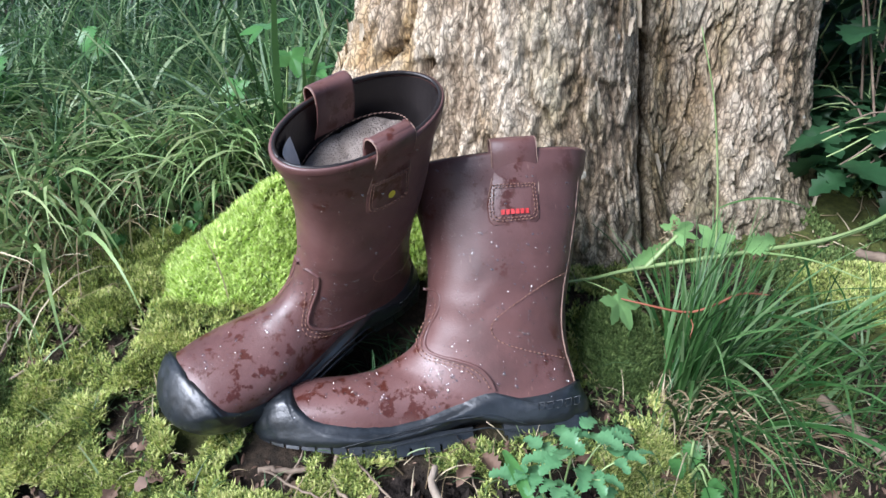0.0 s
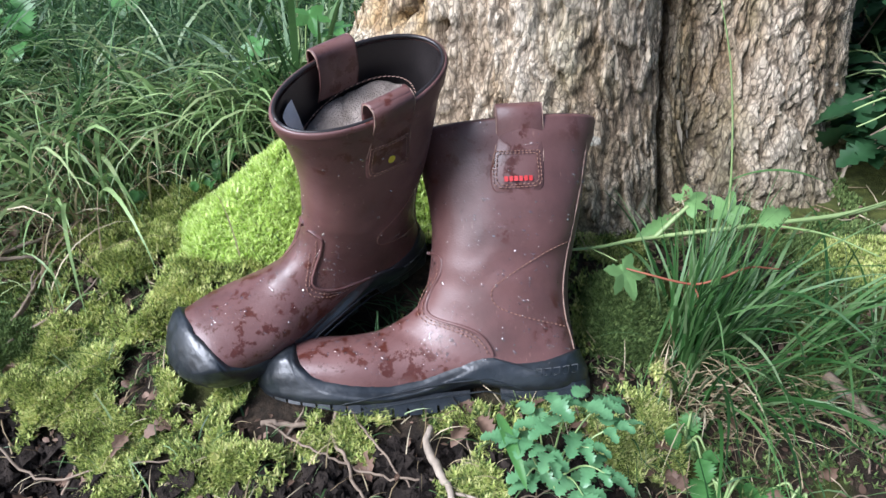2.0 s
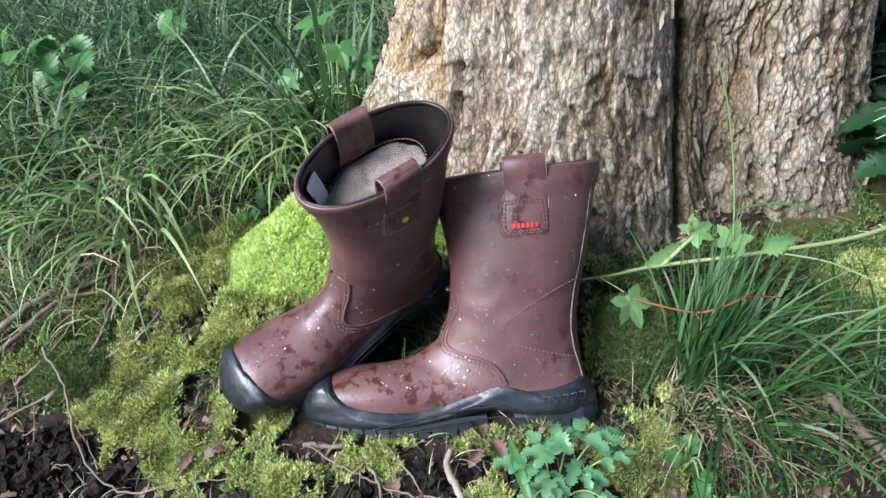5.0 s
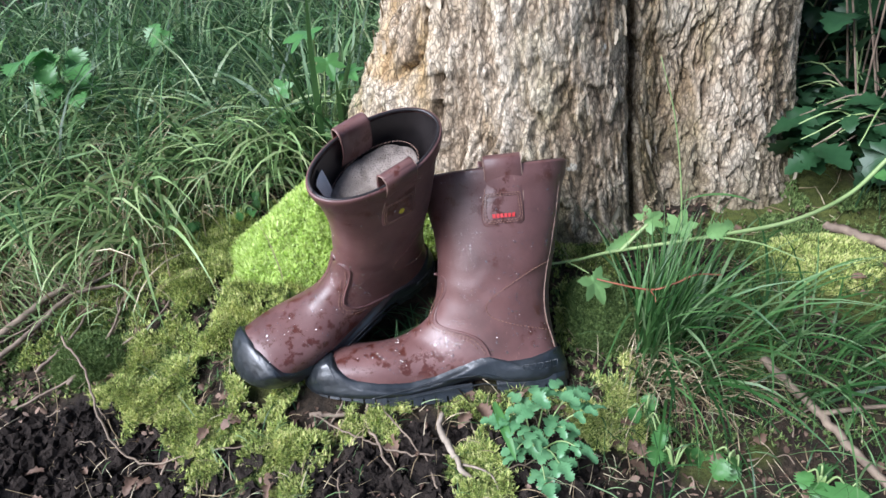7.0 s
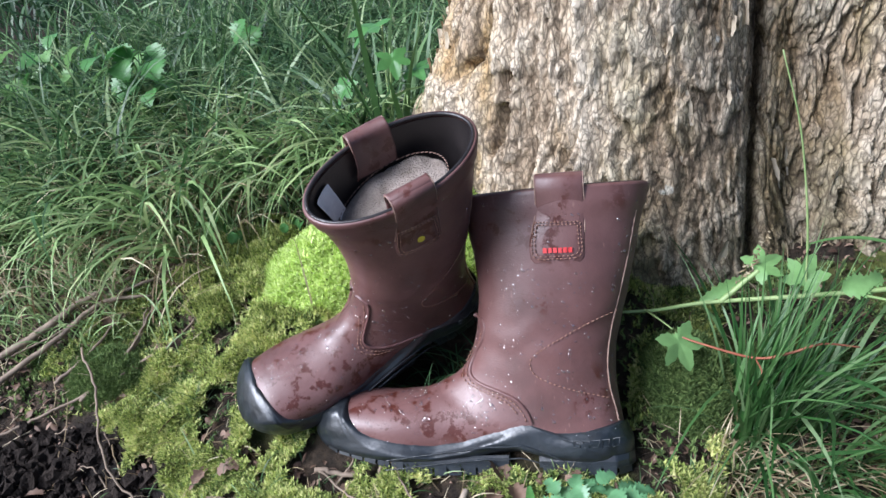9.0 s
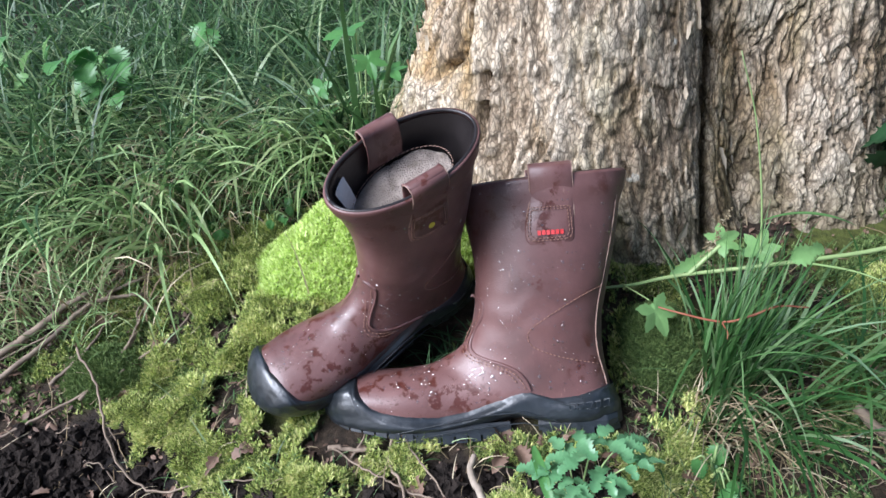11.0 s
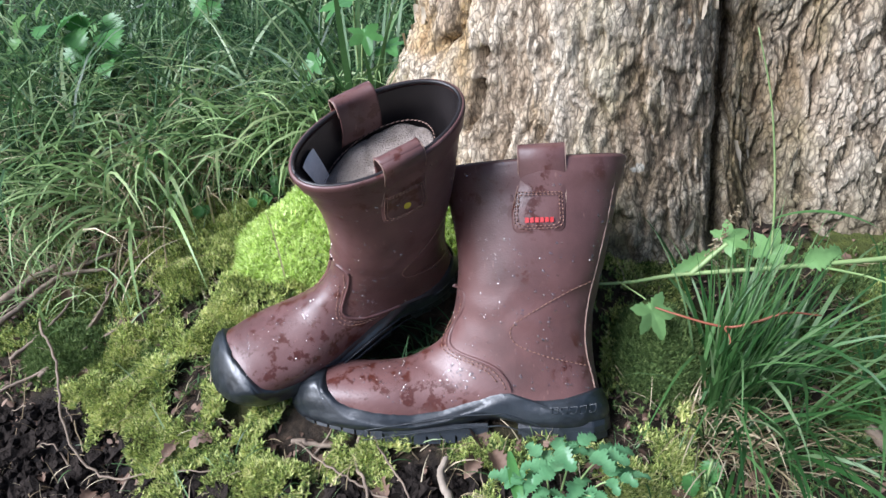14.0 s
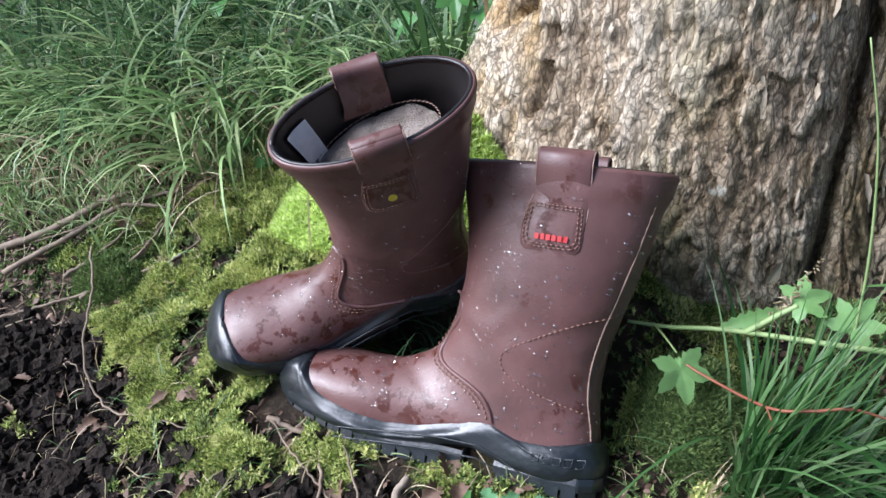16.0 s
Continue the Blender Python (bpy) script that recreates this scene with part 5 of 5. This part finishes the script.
for k in range(10):
    bx, by = r_.uniform(-0.72, -0.3), r_.uniform(0.78, 0.95)
    z0 = ground_z(bx, by)
    make_weed("seedling", "tiny round-leaved seedling in the moss", bx, by, [(bx + r_.uniform(-0.03, 0.03), by + r_.uniform(-0.03, 0.03), z0 + r_.uniform(0.01, 0.05)) for _ in range(5)], 40 + k, 0.018, LEAF, 0)
for bx, by in ((0.34, 0.478), (0.43, 0.45), (0.27, 0.475), (0.24, 0.52)):
    z0 = ground_z(bx, by)
    make_weed("seedling", "low green clover leaves on the bank", bx, by, [(bx + r_.uniform(-0.025, 0.025), by + r_.uniform(-0.025, 0.025), z0 + r_.uniform(0.012, 0.035)) for _ in range(5)], int(bx * 1000), 0.026, LEAF, 0)
make_weed("broad_leaf", "broad flat green leaf low on the bank", 0.47, 0.44, [(0.455, 0.435, -0.02)], 3, 0.07, LEAF, 0)


# undergrowth past the trunk; its shade is put into the leaf colour
def make_undergrowth():
    r = random.Random(8)
    sh = leaf_shape(0.06, 0.042, 0, 1, 0.22, 0.7, rows=11)
    for k in range(95):
        bx, by = (r.uniform(0.62, 1.45), r.uniform(0.92, 2.0)) if k < 70 else (r.uniform(0.64, 0.9), r.uniform(0.95, 1.3))
        if trunk_sdf(bx, by, 0.1) < 0.03:
            continue
        if k >= 82:
            bx, by = r.uniform(0.56, 0.80), r.uniform(0.86, 1.06)
        if trunk_sdf(bx, by, 0.1) < 0.02:
            continue
        z0 = ground_z(bx, by)
        bush = tagged(new("bramble"), "bramble leaves on thin stems, their green darkened to stand for shade", "bush", "undergrowth past the trunk")
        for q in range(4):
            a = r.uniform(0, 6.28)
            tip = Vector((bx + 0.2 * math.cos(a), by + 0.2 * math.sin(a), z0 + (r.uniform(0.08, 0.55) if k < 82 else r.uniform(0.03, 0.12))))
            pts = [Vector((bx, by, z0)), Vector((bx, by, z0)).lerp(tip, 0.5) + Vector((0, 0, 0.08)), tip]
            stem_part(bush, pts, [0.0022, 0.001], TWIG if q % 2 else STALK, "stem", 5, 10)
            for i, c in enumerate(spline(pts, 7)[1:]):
                leaf_part(bush, sh, LEAF_SHADED, tuple(c), r.uniform(0, 6.28), r.uniform(-0.6, 0.3), r.uniform(-0.4, 0.4), r.uniform(0.6, 1.25))


make_undergrowth()
# shade past the trunk comes from the blades' dark colour
grass_field("shade_grass", "grass past the trunk with shade put into its colour", 900, lambda n: spread(n, 0.6, 1.9, 0.85, 2.6, lambda x, y: 0.6), (0.10, 0.3), (0.003, 0.007), SHADED_GRASS, (0.8, 2.6))


# ---- litter: twigs, sticks, dead leaves, clods ----
def twig(label, pts, radii, name="twig", forks=(), mat=None):
    mat = mat or TWIG
    p = [(x, y, ground_z(x, y) + h) for x, y, h in pts]
    ob = tagged(new(name), label, "twig")
    c = spline(p, 36)
    c = c + np.array([[0.0024 * noise3(q[0] * 90, q[1] * 90, k * 0.2, 2) for k in range(3)] for q in c])
    v, f = tube(c, radii, 7)
    part("stem", raw_mesh("stem", [tuple(q) for q in v], f, mat), ob)
    for fk in forks:
        stem_part(ob, [(x, y, ground_z(x, y) + h) for x, y, h in fk], [radii[0] * 0.6, radii[0] * 0.3], mat, "fork", 6, 14)
    return ob


twig("pale weathered branching twig on the soil", [(-0.008, 0.490, 0.018), (-0.010, 0.472, 0.022), (0.004, 0.455, 0.018), (0.012, 0.437, 0.020), (0.030, 0.417, 0.014), (0.052, 0.388, 0.014)], [0.0030, 0.0044, 0.0032, 0.0042], mat=PALETWIG, forks=[[(0.012, 0.44, 0.012), (0.035, 0.428, 0.020), (0.052, 0.418, 0.016), (0.06, 0.40, 0.014)], [(0.03, 0.415, 0.012), (0.02, 0.40, 0.008)]])
twig("thin crooked grey twig lying below the boot", [(-0.096, 0.508, 0.02), (-0.10, 0.485, 0.014), (-0.085, 0.462, 0.01), (-0.070, 0.435, 0.01), (-0.045, 0.412, 0.006)], [0.0022, 0.0018, 0.0012])
twig("straight dry grass stem lying below the boot", [(-0.100, 0.515, 0.018), (-0.06, 0.475, 0.016), (-0.02, 0.440, 0.008)], [0.0012, 0.001])
twig("thin green-brown stem lying on the soil", [(-0.165, 0.488, 0.012), (-0.10, 0.462, 0.012), (-0.05, 0.447, 0.012), (0.0, 0.445, 0.016)], [0.0012, 0.0012])
twig("short dark twig in the moss", [(-0.17, 0.49, 0.01), (-0.12, 0.492, 0.012)], [0.003, 0.0025])
twig("brown dead stick on the edge of the bank", [(-0.64, 0.520, 0.016), (-0.575, 0.585, 0.02), (-0.525, 0.638, 0.022), (-0.47, 0.665, 0.012)], [0.004, 0.0035, 0.002], "stick")
twig("weathered root running along the bank", [(-0.72, 0.52, 0.012), (-0.63, 0.575, 0.016), (-0.555, 0.642, 0.02), (-0.52, 0.69, 0.01)], [0.005, 0.005, 0.0025], "stick")
twig("long thin bent stem over the soil", [(-0.52, 0.575, 0.03), (-0.47, 0.53, 0.03), (-0.43, 0.475, 0.03), (-0.38, 0.447, 0.02), (-0.30, 0.445, 0.012), (-0.22, 0.452, 0.01)], [0.0016, 0.0014, 0.0008])
twig("dark thin twig beside the soil", [(-0.60, 0.47, 0.01), (-0.52, 0.52, 0.012), (-0.45, 0.56, 0.02)], [0.002, 0.0015])
twig("pale dead branch beside the tree", [(0.56, 0.845, 0.012), (0.62, 0.80, 0.018), (0.70, 0.745, 0.02)], [0.007, 0.008, 0.006], "branch")
twig("grey-brown branch lying under the tussock", [(0.40, 0.60, 0.02), (0.445, 0.545, 0.018), (0.475, 0.49, 0.02), (0.51, 0.43, 0.016)], [0.006, 0.0055, 0.005], "branch", [[(0.455, 0.53, 0.02), (0.52, 0.535, 0.022), (0.60, 0.54, 0.02)]])
r_ = random.Random(17)
for k in range(14):
    x, y, a, l = r_.uniform(-0.85, -0.45), r_.uniform(0.50, 0.68), r_.uniform(0.3, 1.3), r_.uniform(0.07, 0.18)
    twig("brown dead stick among litter on the bank", [(x, y, 0.008), (x + l * 0.5 * math.cos(a), y + l * 0.5 * math.sin(a), 0.013), (x + l * math.cos(a + 0.3), y + l * math.sin(a + 0.3), 0.008)], [0.001 + 0.002 * r_.random(), 0.0012], "stick")
for k in range(46):
    x, y = r_.uniform(-0.55, 0.45), r_.uniform(0.36, 0.56)
    if blocked(x, y):
        continue
    a, l = r_.uniform(0, 6.28), r_.uniform(0.012, 0.05)
    twig("small dry twig on the forest floor", [(x, y, 0.006), (x + l * 0.5 * math.cos(a), y + l * 0.5 * math.sin(a), 0.010), (x + l * math.cos(a + 0.2), y + l * math.sin(a + 0.2), 0.006)], [0.0008 + 0.001 * r_.random(), 0.0006])


def dead_leaf(x, y, size, seed, label="curled brown dead leaf on the ground"):
    r = random.Random(seed)
    sh = leaf_shape(size, size * r.uniform(0.35, 0.75), r.choice((0, 1, 2)), 1, r.uniform(-0.7, 1.0), r.uniform(0.4, 2.0), rows=11)
    v, f = place(sh, (x, y, ground_z(x, y) + 0.008), r.uniform(0, 6.28), r.uniform(-0.2, 0.5), r.uniform(-0.5, 0.5))
    return tagged(new("dead_leaf", raw_mesh("dead_leaf", [tuple(q) for q in v], f, DEAD)), label, "leaf", "fallen leaves")


for k in range(270):
    if k < 120:
        x, y = r_.uniform(-0.62, 0.25), r_.uniform(0.35, 0.52)
    elif k < 230:
        x, y = r_.uniform(-1.0, -0.40), r_.uniform(0.48, 0.85)
    else:
        x, y = r_.uniform(0.2, 0.7), r_.uniform(0.38, 0.85)
    if not blocked(x, y) and r_.random() > 0.7 * soil_or_shade_at(x, y):
        dead_leaf(x, y, r_.uniform(0.010, 0.034), k)


for k, (cx, cy) in enumerate(((-0.31, 0.475), (-0.345, 0.525), (-0.27, 0.50), (-0.37, 0.44), (-0.255, 0.69), (-0.29, 0.72))):
    for q in range(7):
        x, y = cx + r_.gauss(0, 0.016), cy + r_.gauss(0, 0.013)
        if not blocked(x, y):
            dead_leaf(x, y, r_.uniform(0.016, 0.038), 900 + 10 * k + q, "crumpled red-brown dead leaf lying on moss")


def clod_mesh(seed):
    bm = bmesh.new()
    bmesh.ops.create_icosphere(bm, subdivisions=2, radius=1.0)
    for q in bm.verts:
        q.co *= 1 + 0.95 * noise.noise(q.co * 1.7 + Vector((seed, 0, 0))) + 0.15 * noise.noise(q.co * 4)
    me = bpy.data.meshes.new("clod")
    bm.to_mesh(me)
    bm.free()
    return np.array([q.co[:] for q in me.vertices]), [tuple(p.vertices) for p in me.polygons], bpy.data.meshes.remove(me)


h = Heap()
kinds = [clod_mesh(s * 3.1)[:2] for s in range(6)]
for k in range(6500):
    x, y = r_.uniform(-0.72, 0.2), r_.uniform(0.28, 0.54)
    if r_.random() > soil_or_shade_at(x, y) or blocked(x, y):
        continue
    s = 0.0014 + 0.0105 * r_.random() ** 4
    v, f = kinds[k % 6]
    m = Matrix.Translation((x, y, ground_z(x, y) + s * 0.3)) @ Euler((r_.uniform(0, 6), r_.uniform(0, 6), r_.uniform(0, 6))).to_matrix().to_4x4() @ Matrix.Scale(s, 4)
    h.add([m @ Vector(q) for q in v], f)
tagged(new("loose_soil", h.mesh("loose_soil", SOILCLOD, False)), "crumbs and clods of dark loose soil", "soil", kind="stuff")


# fine litter: bits of leaf, bark and stem
h = Heap()
made = 0
while made < 10500:
    x, y = (r_.uniform(-1.3, -0.45), r_.uniform(0.42, 0.95)) if made % 2 else (r_.uniform(-0.8, 0.75), r_.uniform(0.26, 0.9))
    if blocked(x, y) or r_.random() < 0.75 * moss_at(x, y) or r_.random() < 0.85 * soil_or_shade_at(x, y) or (x > -0.3 and y > 0.6 and x < 0.15):
        continue
    s = r_.uniform(0.003, 0.013)
    sh = leaf_shape(s, s * r_.uniform(0.15, 0.7), 0, 0, r_.uniform(-0.4, 0.6), r_.uniform(0.2, 1.2), rows=4)
    h.add(*place(sh, (x, y, ground_z(x, y) + r_.uniform(0.002, 0.007)), r_.uniform(0, 6.28), r_.uniform(-0.4, 0.6), r_.uniform(-0.6, 0.6)))
    made += 1
tagged(new("leaf_litter", h.mesh("leaf_litter", DEAD)), "crumbled brown leaf litter on the soil", "litter", kind="stuff")
h = Heap()
for k in range(1800):
    x, y = r_.uniform(-1.2, 0.7), r_.uniform(0.28, 0.95)
    if blocked(x, y) or (-0.3 < x < 0.15 and y > 0.55) or r_.random() < 0.5 * moss_at(x, y) or r_.random() < 0.8 * soil_or_shade_at(x, y):
        continue
    a, l = r_.uniform(0, 6.28), r_.uniform(0.01, 0.05)
    p = [(x + l * q * math.cos(a + 0.3 * q), y + l * q * math.sin(a + 0.3 * q), ground_z(x + l * q * math.cos(a), y + l * q * math.sin(a)) + 0.003 + 0.006 * q * (k % 3)) for q in (0, 0.5, 1)]
    h.add(*tube(p, [0.0004 + 0.0007 * r_.random(), 0.0004], 4))
tagged(new("stem_litter", h.mesh("stem_litter", STRAW)), "broken dry stems scattered on the ground", "litter", kind="stuff")
